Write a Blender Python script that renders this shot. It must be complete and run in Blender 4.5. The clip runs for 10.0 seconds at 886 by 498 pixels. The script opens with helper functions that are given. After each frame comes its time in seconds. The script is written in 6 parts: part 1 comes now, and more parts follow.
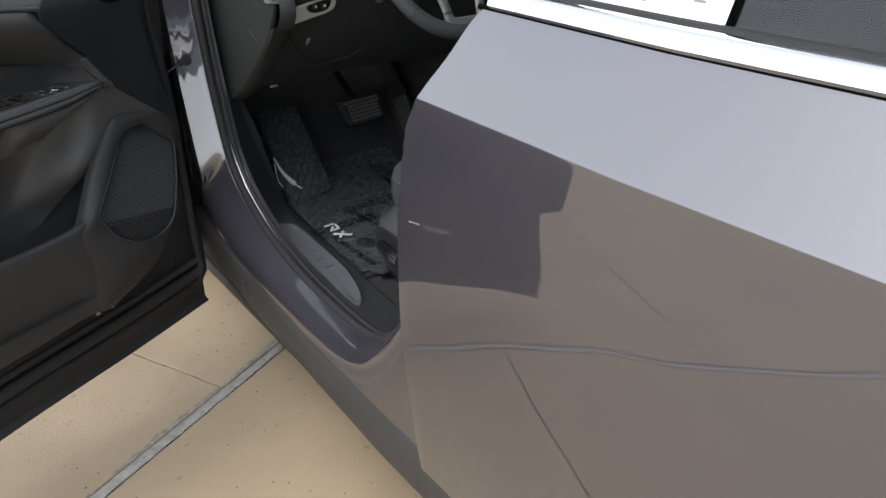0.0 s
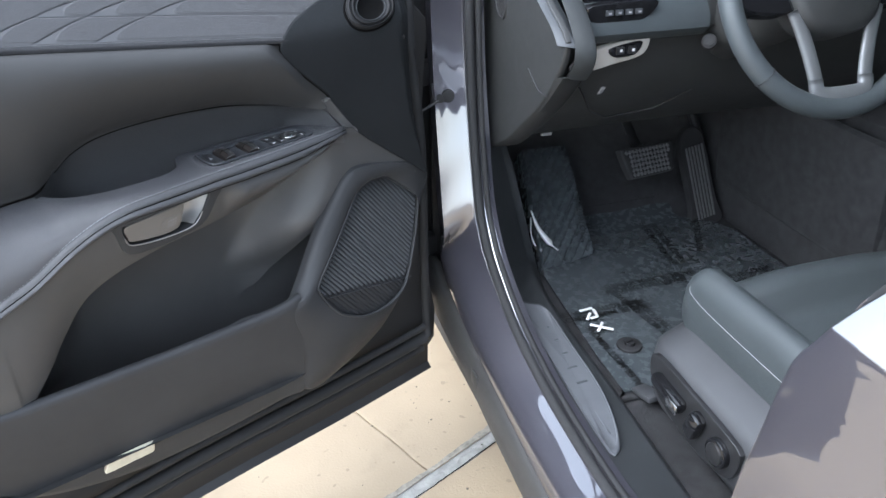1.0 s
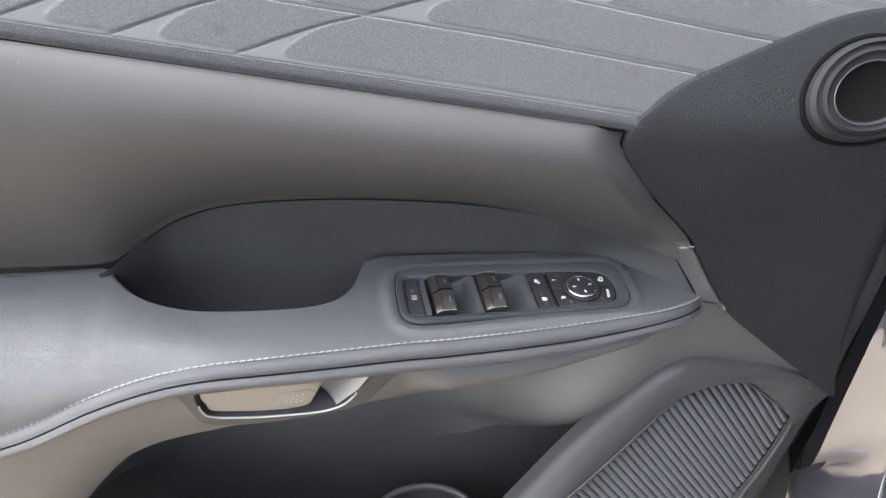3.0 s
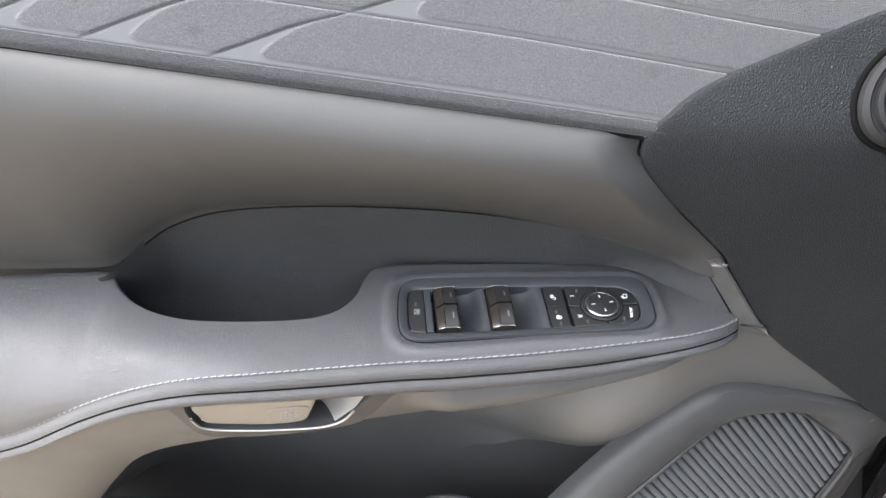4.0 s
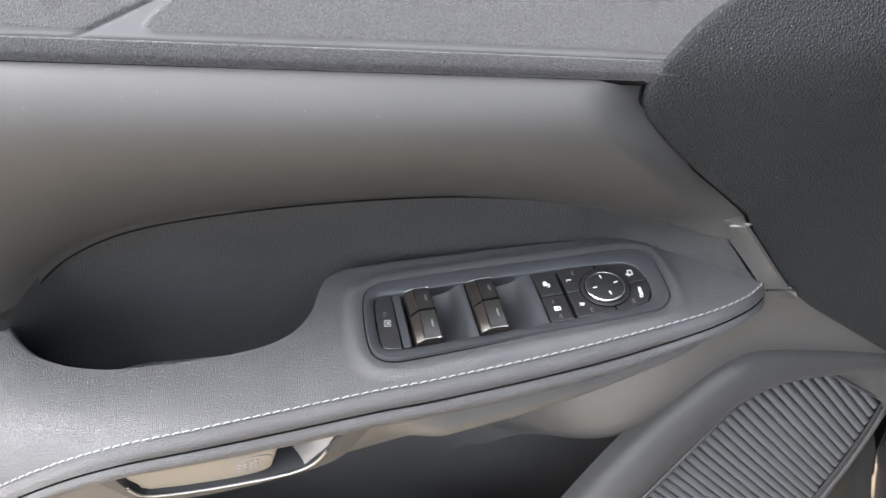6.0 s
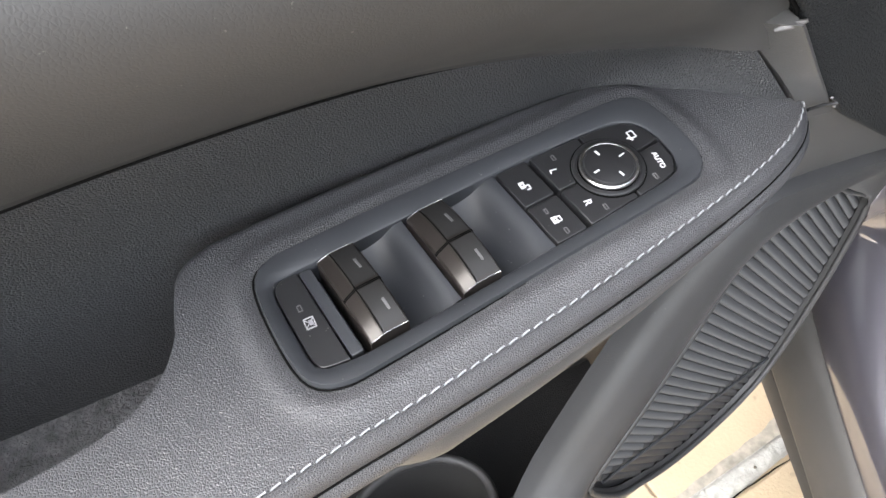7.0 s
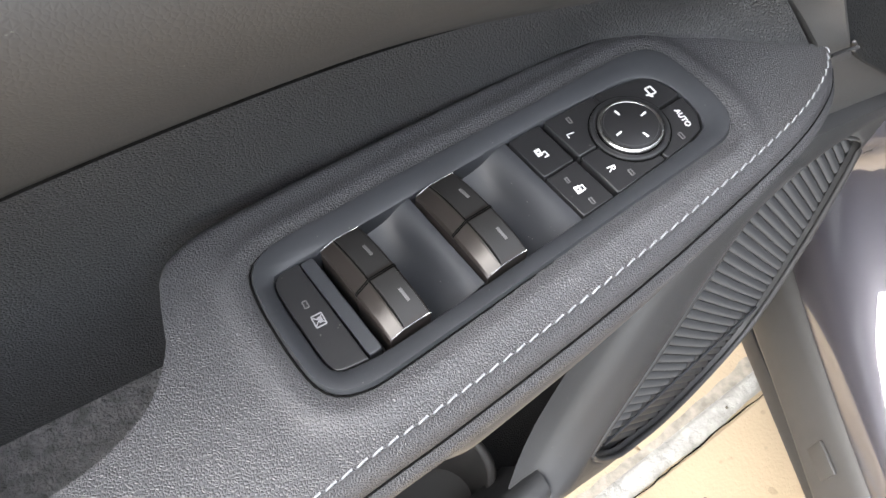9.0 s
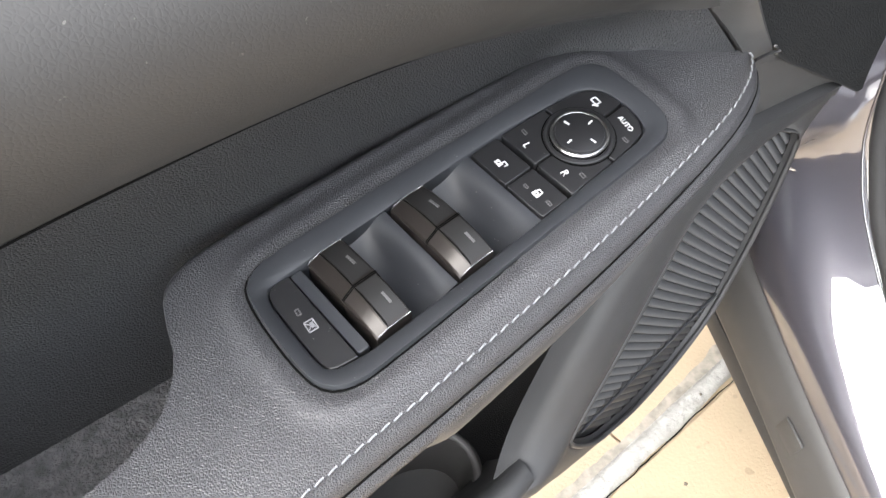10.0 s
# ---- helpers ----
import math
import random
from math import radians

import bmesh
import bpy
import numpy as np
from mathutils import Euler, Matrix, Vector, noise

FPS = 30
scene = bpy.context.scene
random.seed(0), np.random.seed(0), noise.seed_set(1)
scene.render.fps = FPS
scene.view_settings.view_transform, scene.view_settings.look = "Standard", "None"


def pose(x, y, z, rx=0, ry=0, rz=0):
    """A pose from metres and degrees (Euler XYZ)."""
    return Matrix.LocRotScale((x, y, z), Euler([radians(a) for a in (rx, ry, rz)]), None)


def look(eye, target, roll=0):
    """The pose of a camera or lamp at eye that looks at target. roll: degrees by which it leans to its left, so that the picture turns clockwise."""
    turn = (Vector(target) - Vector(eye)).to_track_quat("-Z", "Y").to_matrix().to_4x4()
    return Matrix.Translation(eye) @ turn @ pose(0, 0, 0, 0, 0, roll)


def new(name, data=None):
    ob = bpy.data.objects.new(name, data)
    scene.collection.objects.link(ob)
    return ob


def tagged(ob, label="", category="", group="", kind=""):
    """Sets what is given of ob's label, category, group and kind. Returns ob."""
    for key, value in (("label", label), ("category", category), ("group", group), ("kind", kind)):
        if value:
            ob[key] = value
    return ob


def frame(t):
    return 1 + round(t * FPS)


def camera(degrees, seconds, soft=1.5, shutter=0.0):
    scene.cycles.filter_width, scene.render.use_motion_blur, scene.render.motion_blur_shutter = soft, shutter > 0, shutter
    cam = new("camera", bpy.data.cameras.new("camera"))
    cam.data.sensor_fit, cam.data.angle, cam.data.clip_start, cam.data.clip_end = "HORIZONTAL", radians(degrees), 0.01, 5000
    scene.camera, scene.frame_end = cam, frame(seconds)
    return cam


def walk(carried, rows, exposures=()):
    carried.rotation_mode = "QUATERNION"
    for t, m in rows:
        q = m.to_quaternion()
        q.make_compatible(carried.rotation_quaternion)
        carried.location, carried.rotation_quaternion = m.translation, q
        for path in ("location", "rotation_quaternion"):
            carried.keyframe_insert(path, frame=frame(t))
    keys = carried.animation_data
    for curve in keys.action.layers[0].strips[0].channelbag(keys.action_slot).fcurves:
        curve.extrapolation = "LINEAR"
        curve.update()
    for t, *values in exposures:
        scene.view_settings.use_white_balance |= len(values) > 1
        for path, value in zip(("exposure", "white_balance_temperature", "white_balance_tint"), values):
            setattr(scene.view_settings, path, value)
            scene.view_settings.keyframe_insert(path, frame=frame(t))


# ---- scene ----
cam = camera(60.0, 10.0)
METRES, EYE, TILT, LEAN, TURN = 1.7, 1.40, -28.0, 0.0, -37.0
ROWS = [
    (0.0, 0.0, 0.0, 0.0, 0.0, 0.0, 0.0),
    (0.5, -0.0749, 0.1113, 0.0554, 7.83, -0.99, -3.94),
    (1.0, -0.0832, 0.2334, 0.1357, 17.26, -2.84, -8.79),
    (1.5, -0.1348, 0.3351, 0.1925, 24.93, -5.06, -13.96),
    (2.0, -0.2131, 0.4252, 0.234, 29.57, -8.57, -18.12),
    (2.5, -0.2675, 0.4937, 0.259, 35.97, -12.28, -23.26),
    (3.0, -0.2833, 0.5659, 0.2879, 47.97, -21.31, -26.41),
    (4.5, -0.2851, 0.611, 0.3071, 55.76, -26.19, -24.71),
    (5.0, -0.2867, 0.6123, 0.3062, 55.86, -26.28, -24.9),
    (5.5, -0.2895, 0.62, 0.3049, 56.02, -26.35, -25.1),
    (6.0, -0.3299, 0.643, 0.291, 48.75, -26.25, -20.18),
    (7.5, -0.4337, 0.7233, 0.2443, 24.03, -33.64, -12.64),
    (8.0, -0.4357, 0.7253, 0.2445, 23.76, -34.18, -12.67),
    (8.5, -0.437, 0.7211, 0.2451, 23.8, -33.99, -12.67),
    (9.0, -0.4349, 0.7161, 0.2452, 23.73, -33.89, -12.51),
    (9.5, -0.4344, 0.7131, 0.2467, 23.58, -33.65, -12.22),
    (10.0, -0.431, 0.7014, 0.2535, 19.98, -32.36, -10.54),
]
EXPOSURES = [(0.0, 1.37, 6400, 10), (0.5, 1.9, 6050, 8), (1.0, 2.62, 5700, 8), (1.5, 2.9, 5650, 9), (2.0, 3.13, 5650, 9), (2.5, 3.27, 5980, 10), (3.2, 3.42, 6350, 10), (4.5, 3.55, 6500, 10), (6.0, 3.5, 6500, 10), (7.5, 3.45, 6620, 10), (10.0, 3.43, 6620, 10)]
walk(cam, [(t, pose(0, 0, EYE, TILT, LEAN, TURN) @ pose(METRES * x, METRES * y, METRES * z, 90 + pitch, roll, yaw)) for t, x, y, z, yaw, pitch, roll in ROWS], EXPOSURES)

# ---- sky and sun: a bright, hazy day with a veiled, high sun ----
world = bpy.data.worlds.new("sky")
scene.world = world
world.use_nodes = True
wn = world.node_tree.nodes
sky = wn.new("ShaderNodeTexSky")
sky.sky_type, sky.sun_disc = "NISHITA", False
sky.sun_elevation, sky.sun_rotation = radians(52), radians(257)
sky.air_density, sky.dust_density, sky.ozone_density = 1.3, 2.0, 1.0
wn["Background"].inputs["Strength"].default_value = 0.15
veil = wn.new("ShaderNodeHueSaturation")  # thin cloud takes most of the blue
veil.inputs["Saturation"].default_value = 0.3
world.node_tree.links.new(sky.outputs["Color"], veil.inputs["Color"])
world.node_tree.links.new(veil.outputs["Color"], wn["Background"].inputs["Color"])
sun = new("sun", bpy.data.lights.new("sun", "SUN"))
sun.data.energy, sun.data.angle, sun.data.color = 0.6, radians(60), (1.0, 0.97, 0.93)
sun.matrix_world = look((-5.9, -1.4, 7.9), (0, 0, 0))


# ---- materials ----
def material(name, color, rough=0.5, metal=0.0, vary=0.12, vscale=9.0, grain=0.0, gscale=500.0, gkind="noise", coat=0.0,
             sheen=0.0, spec=0.5, dist=0.002, piece=0.0, trans=0.0, alpha=1.0, wear=0.06, dust=0.0, stain=0.0):
    m = bpy.data.materials.new(name)
    m.use_nodes = True
    n, l = m.node_tree.nodes, m.node_tree.links
    b = n["Principled BSDF"]
    b.inputs["Metallic"].default_value = metal
    b.inputs["Coat Weight"].default_value, b.inputs["Coat Roughness"].default_value = coat, 0.02
    b.inputs["Coat IOR"].default_value = 2.25
    b.inputs["Sheen Weight"].default_value, b.inputs["Sheen Roughness"].default_value = sheen, 0.4
    b.inputs["Specular IOR Level"].default_value = spec
    b.inputs["Transmission Weight"].default_value, b.inputs["Alpha"].default_value = trans, alpha
    co = n.new("ShaderNodeTexCoord")
    big = n.new("ShaderNodeTexNoise")
    big.inputs["Scale"].default_value, big.inputs["Detail"].default_value = vscale, 5.0
    l.new(co.outputs["Object"], big.inputs["Vector"])
    mix = n.new("ShaderNodeMix")
    mix.data_type = "RGBA"
    lo, hi = [c * (1 - vary) for c in color], [min(1.0, c * (1 + vary)) for c in color]
    mix.inputs["A"].default_value, mix.inputs["B"].default_value = (*lo, 1), (*hi, 1)
    ramp = n.new("ShaderNodeMapRange")
    ramp.inputs["From Min"].default_value, ramp.inputs["From Max"].default_value = 0.3, 0.7
    l.new(big.outputs["Fac"], ramp.inputs["Value"])
    l.new(ramp.outputs["Result"], mix.inputs["Factor"])
    out = mix.outputs["Result"]
    if piece:
        info, hue = n.new("ShaderNodeObjectInfo"), n.new("ShaderNodeHueSaturation")
        mr = n.new("ShaderNodeMapRange")
        mr.inputs["To Min"].default_value, mr.inputs["To Max"].default_value = 1 - piece, 1 + piece
        l.new(info.outputs["Random"], mr.inputs["Value"])
        l.new(mr.outputs["Result"], hue.inputs["Value"])
        l.new(out, hue.inputs["Color"])
        out = hue.outputs["Color"]
    if stain:
        for sc, lo, hi, depth in ((1.3, 0.52, 0.68, stain * 0.6), (7.0, 0.60, 0.70, stain * 0.5), (34.0, 0.70, 0.74, stain)):
            blot, gate, mx = n.new("ShaderNodeTexNoise"), n.new("ShaderNodeMapRange"), n.new("ShaderNodeMix")
            blot.inputs["Scale"].default_value, blot.inputs["Detail"].default_value = sc, 6.0 if sc < 20 else 1.0
            l.new(co.outputs["Object"], blot.inputs["Vector"])
            gate.inputs["From Min"].default_value, gate.inputs["From Max"].default_value = lo, hi
            gate.inputs["To Max"].default_value = depth
            l.new(blot.outputs["Fac"], gate.inputs["Value"])
            mx.data_type = "RGBA"
            mx.inputs["B"].default_value = (*[c * 0.38 for c in color], 1)
            l.new(gate.outputs["Result"], mx.inputs["Factor"])
            l.new(out, mx.inputs["A"])
            out = mx.outputs["Result"]
    if dust:
        sp, gate, mx = n.new("ShaderNodeTexNoise"), n.new("ShaderNodeMapRange"), n.new("ShaderNodeMix")
        sp.inputs["Scale"].default_value, sp.inputs["Detail"].default_value = 640.0, 1.0
        l.new(co.outputs["Object"], sp.inputs["Vector"])
        gate.inputs["From Min"].default_value, gate.inputs["From Max"].default_value = 0.77, 0.82
        gate.inputs["To Max"].default_value = dust * 0.6
        l.new(sp.outputs["Fac"], gate.inputs["Value"])
        mx.data_type = "RGBA"
        mx.inputs["B"].default_value = (0.45, 0.42, 0.38, 1)
        l.new(gate.outputs["Result"], mx.inputs["Factor"])
        l.new(out, mx.inputs["A"])
        out = mx.outputs["Result"]
    l.new(out, b.inputs["Base Color"])
    fine = n.new("ShaderNodeTexNoise")
    fine.inputs["Scale"].default_value, fine.inputs["Detail"].default_value = vscale * 6, 4.0
    l.new(co.outputs["Object"], fine.inputs["Vector"])
    rr = n.new("ShaderNodeMapRange")
    rr.inputs["To Min"].default_value, rr.inputs["To Max"].default_value = max(0.01, rough - wear), min(1.0, rough + wear)
    l.new(fine.outputs["Fac"], rr.inputs["Value"])
    l.new(rr.outputs["Result"], b.inputs["Roughness"])
    if grain:
        if gkind == "leather":
            t = n.new("ShaderNodeTexVoronoi")
            t.feature = "DISTANCE_TO_EDGE"
            t.inputs["Scale"].default_value = gscale
            warp = n.new("ShaderNodeTexNoise")
            warp.inputs["Scale"].default_value = gscale * 0.45
            add = n.new("ShaderNodeVectorMath")
            add.operation = "MULTIPLY_ADD"
            add.inputs[1].default_value = (0.45 / gscale,) * 3
            l.new(co.outputs["Object"], warp.inputs["Vector"])
            l.new(warp.outputs["Color"], add.inputs[0])
            l.new(co.outputs["Object"], add.inputs[2])
            l.new(add.outputs["Vector"], t.inputs["Vector"])
            clip = n.new("ShaderNodeMapRange")
            clip.interpolation_type = "SMOOTHSTEP"
            clip.inputs["From Max"].default_value = 0.30
            l.new(t.outputs["Distance"], clip.inputs["Value"])
            h = clip.outputs["Result"]
        else:
            t = n.new("ShaderNodeTexNoise")
            t.inputs["Scale"].default_value, t.inputs["Detail"].default_value = gscale, 6.0
            l.new(co.outputs["Object"], t.inputs["Vector"])
            h = t.outputs["Fac"]
        bump = n.new("ShaderNodeBump")
        bump.inputs["Strength"].default_value, bump.inputs["Distance"].default_value = grain, dist
        l.new(h, bump.inputs["Height"])
        l.new(bump.outputs["Normal"], b.inputs["Normal"])
    return m


LEATHER = material("black_leather", (0.041, 0.041, 0.0445), 0.41, spec=0.5, grain=0.8, gscale=1000, gkind="leather", dist=0.00026, dust=0.25)
SAILP = material("fine_grain_plastic", (0.011, 0.012, 0.013), 0.58, spec=0.14, grain=0.8, gscale=560, gkind="leather", dist=0.00045, dust=0.35)
SILLT = material("sill_plastic", (0.024, 0.026, 0.028), 0.5, grain=0.3, gscale=700, gkind="leather", dist=0.0004, dust=0.3)
BOLSTER = material("smooth_leather", (0.030, 0.0294, 0.0288), 0.58, spec=0.34, grain=0.12, gscale=800, gkind="leather", dist=0.0003, vary=0.06, dust=0.2)
PLASTIC = material("grained_plastic", (0.027, 0.0275, 0.029), 0.42, spec=0.48, grain=0.8, gscale=720, gkind="leather", dist=0.0004, dust=0.3)
TRIM = material("dark_trim", (0.048, 0.047, 0.0465), 0.50, grain=0.2, gscale=900, gkind="leather", dist=0.0003, dust=0.3)
SUEDE = material("grey_suede", (0.056, 0.056, 0.059), 0.95, grain=1.0, gscale=1400, dist=0.0014, sheen=0.25, vary=0.22, vscale=900, spec=0.1, stain=0.22)
PRESSED = material("pressed_suede", (0.067, 0.067, 0.070), 0.85, grain=0.4, gscale=2200, dist=0.0004, sheen=0.15, vary=0.08, vscale=20, spec=0.15)
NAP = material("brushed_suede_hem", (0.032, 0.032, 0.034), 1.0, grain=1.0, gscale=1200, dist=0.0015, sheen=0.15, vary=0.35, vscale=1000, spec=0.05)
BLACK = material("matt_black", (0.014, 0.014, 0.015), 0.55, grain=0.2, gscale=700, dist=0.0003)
RUBBER = material("rubber", (0.013, 0.013, 0.014), 0.8, grain=0.2, gscale=400, dist=0.0004)
BEZEL = material("bezel_plastic", (0.0250, 0.0266, 0.030), 0.42, grain=0.15, gscale=1500, dist=0.0002, dust=0.4)
WELLD = material("dark_pocket_plastic", (0.028, 0.028, 0.029), 0.55, spec=0.3, grain=0.4, gscale=520, gkind="leather", dist=0.0004)
BUTTON = material("button_plastic", (0.014, 0.014, 0.015), 0.36, grain=0.1, gscale=1500, dist=0.0002, dust=0.3)
SWITCH = material("switch_bronze", (0.019, 0.016, 0.0145), 0.30, metal=0.3, spec=0.4, vary=0.08)
SWTOP = material("switch_cap", (0.013, 0.0125, 0.0122), 0.5, spec=0.35, vary=0.08, dust=0.2)
CHROME = material("satin_chrome", (0.52, 0.515, 0.51), 0.26, metal=1.0, vary=0.04, wear=0.05)
BRIGHT = material("bright_trim", (0.86, 0.86, 0.85), 0.12, metal=1.0, vary=0.03)
LEVER = material("champagne_metal", (0.165, 0.156, 0.144), 0.42, metal=0.5, vary=0.05)
DISH = material("satin_dish_metal", (0.34, 0.335, 0.33), 0.42, metal=0.8, vary=0.05)
WEAVE = material("grille_weave", (0.019, 0.0195, 0.021), 0.5, spec=0.4)
MARK = material("white_print", (0.60, 0.60, 0.60), 0.5, vary=0.05)
MATT = material("matt_black_plastic", (0.013, 0.013, 0.0135), 0.6, spec=0.15, grain=0.2, gscale=900, gkind="leather", dist=0.0002)
RIMP = material("dark_rim_plastic", (0.029, 0.0295, 0.031), 0.55, spec=0.3, grain=0.25, gscale=900, gkind="leather", dist=0.0002, dust=0.3)
# near-black for tubes and plates that paint the shade of gaps and hollows
GAP = material("gap_shade", (0.003, 0.003, 0.003), 0.95, spec=0.05)
DIM = material("unlit_indicator", (0.085, 0.083, 0.085), 0.5, vary=0.05)
MUTED = material("grey_print", (0.22, 0.22, 0.23), 0.5, vary=0.05)
THREAD = material("pale_thread", (0.22, 0.228, 0.24), 0.75, vary=0.15, vscale=300)
PAINT = material("slate_metallic_paint", (0.054, 0.052, 0.064), 0.38, metal=0.45, coat=1.0, vary=0.03, vscale=3, dust=0.1)
CLAD = material("grey_cladding", (0.031, 0.030, 0.029), 0.55, grain=0.35, gscale=600, dist=0.0004)
SHELL = material("black_shell", (0.016, 0.0155, 0.0155), 0.5, grain=0.3, gscale=600, dist=0.0004)
CARPET = material("black_carpet", (0.026, 0.026, 0.028), 0.95, grain=1.0, gscale=700, dist=0.003, vary=0.3, vscale=40)
FELT = material("grey_felt", (0.085, 0.085, 0.088), 0.95, grain=1.0, gscale=600, dist=0.003, vary=0.35, vscale=160)
FILM = material("clear_film_over_mat", (0.046, 0.053, 0.058), 0.27, coat=0.25, grain=0.2, gscale=14, dist=0.0006, vary=0.08, vscale=12, spec=0.5)
INK = material("black_print", (0.006, 0.006, 0.006), 0.7, spec=0.1)
SILVER = material("satin_silver_trim", (0.040, 0.043, 0.047), 0.55, metal=0.3, vary=0.05)
SCUFF = material("brushed_scuff_metal", (0.095, 0.099, 0.108), 0.47, metal=0.2, vary=0.06, vscale=30)
SEATL = material("seat_leather", (0.036, 0.042, 0.045), 0.46, grain=0.25, gscale=500, gkind="leather", dist=0.0004, vary=0.06)
SEATP = material("seat_shield_plastic", (0.036, 0.037, 0.040), 0.5, grain=0.3, gscale=700, dist=0.0003)
DASH = material("dash_plastic", (0.020, 0.0205, 0.0205), 0.55, grain=0.3, gscale=600, gkind="leather", dist=0.0004)
DASHG = material("dash_grey_leather", (0.039, 0.046, 0.050), 0.5, grain=0.2, gscale=600, gkind="leather", dist=0.0004)
BAND = material("band_grey_leather", (0.013, 0.015, 0.016), 0.65, spec=0.3, grain=0.2, gscale=600, gkind="leather", dist=0.0004)
POD = material("satin_champagne_trim", (0.36, 0.34, 0.31), 0.45, metal=0.2, vary=0.05)
GLOSS = material("piano_black", (0.008, 0.008, 0.009), 0.08, vary=0.05, spec=0.6)
GLASS = material("tinted_glass", (0.16, 0.18, 0.17), 0.02, trans=1.0, vary=0.02, wear=0.005)
PAPER = material("white_paper", (0.80, 0.80, 0.80), 0.6, vary=0.03)
SPOKE = material("satin_grey_spoke", (0.13, 0.135, 0.14), 0.42, metal=0.4, vary=0.05)
LENS = material("lamp_lens", (0.46, 0.43, 0.34), 0.3, vary=0.12, vscale=60)
CONCRETE = material("tan_concrete", (0.31, 0.241, 0.160), 0.85, grain=0.5, gscale=180, dist=0.002, vary=0.10, vscale=3.2, piece=0.04, stain=0.35)
SEALANT = material("pale_joint_sealant", (0.31, 0.30, 0.275), 0.85, grain=0.8, gscale=70, dist=0.006, vary=0.22, vscale=30)
SMEAR = material("grey_sealant_smear", (0.225, 0.20, 0.165), 0.9, grain=0.5, gscale=120, dist=0.002, vary=0.35, vscale=60)
EARTH = material("joint_bed", (0.10, 0.085, 0.065), 0.95, grain=0.6, gscale=60, dist=0.005)
TYRE = material("tyre_rubber", (0.02, 0.02, 0.02), 0.8, grain=0.3, gscale=200)


# ---- building kit ----
def mesh(name, verts, faces, mat, parent=None, label="", smooth=True):
    me = bpy.data.meshes.new(name)
    me.from_pydata([tuple(v) for v in verts], [], faces)
    me.materials.append(mat)
    me.update()
    if smooth:
        me.shade_smooth()
    ob = new(name, me)
    ob.parent = parent
    if label:
        ob["label"] = label
    return ob


def part(name, bm, mat, parent, label="", smooth=True):
    bmesh.ops.recalc_face_normals(bm, faces=bm.faces)
    me = bpy.data.meshes.new(name)
    bm.to_mesh(me)
    bm.free()
    me.materials.append(mat)
    if smooth:
        me.shade_smooth()
        me.set_sharp_from_angle(angle=radians(35))
    ob = new(name, me)
    ob.parent = parent
    if label:
        ob["label"] = label
    return ob


def thing(name, label, category, m=None, group="", kind=""):
    ob = new(name)
    ob.empty_display_size = 0.05
    if m is not None:
        ob.matrix_basis = m
    return tagged(ob, label, category, group, kind)


def spline(pts, n, closed=False):
    """n points along a smooth curve through pts, evenly spaced by length."""
    p = np.array(pts, float)
    k = len(p)
    out = []
    for i in range(k if closed else k - 1):
        a, b, c, d = ((p[(i + j) % k] for j in (-1, 0, 1, 2)) if closed else (p[min(max(i + j, 0), k - 1)] for j in (-1, 0, 1, 2)))
        t = np.linspace(0, 1, 24, endpoint=False)[:, None]
        out.append(0.5 * (2 * b + (c - a) * t + (2 * a - 5 * b + 4 * c - d) * t**2 + (3 * b - a - 3 * c + d) * t**3))
    q = np.vstack(out + [p[:1] if closed else p[-1:]])
    ln = np.concatenate([[0], np.cumsum(np.linalg.norm(np.diff(q, axis=0), axis=1))])
    at = np.linspace(0, ln[-1], n, endpoint=not closed)
    return np.array([np.interp(at, ln, q[:, j]) for j in range(p.shape[1])]).T


def curve_fn(pts):
    """A smooth function through (x, y) pairs in rising x."""
    q = spline(pts, 400)
    return lambda x: float(np.interp(x, q[:, 0], q[:, 1]))


def ease(x, a, b):
    t = min(1.0, max(0.0, (x - a) / (b - a)))
    return t * t * (3 - 2 * t)


def sheet(name, rows, mat, parent=None, back=None, label="", loop=False, sharp=50):
    """A surface through rows of points; back: the offset of its rear face, which gives it thickness."""
    r = np.array(rows, float)
    a, b = r.shape[:2]
    v = r.reshape(-1, 3)
    f = [(i * b + j, i * b + (j + 1) % b, (i + 1) * b + (j + 1) % b, (i + 1) * b + j) for i in range(a - 1) for j in range(b if loop else b - 1)]
    if back is not None:
        n = a * b
        v = np.vstack([v, v + np.array(back)])
        f += [tuple(n + k for k in reversed(q)) for q in f]
        if not loop:
            for i in range(a - 1):
                f += [(i * b, (i + 1) * b, n + (i + 1) * b, n + i * b), (i * b + b - 1, n + i * b + b - 1, n + (i + 1) * b + b - 1, (i + 1) * b + b - 1)]
        for j in range(b if loop else b - 1):
            k = (j + 1) % b
            f += [(j, n + j, n + k, k), ((a - 1) * b + j, (a - 1) * b + k, n + (a - 1) * b + k, n + (a - 1) * b + j)]
    ob = mesh(name, v, f, mat, parent, label)
    bm = bmesh.new()
    bm.from_mesh(ob.data)
    bmesh.ops.recalc_face_normals(bm, faces=bm.faces)
    bm.to_mesh(ob.data)
    bm.free()
    ob.data.set_sharp_from_angle(angle=radians(sharp))
    return ob


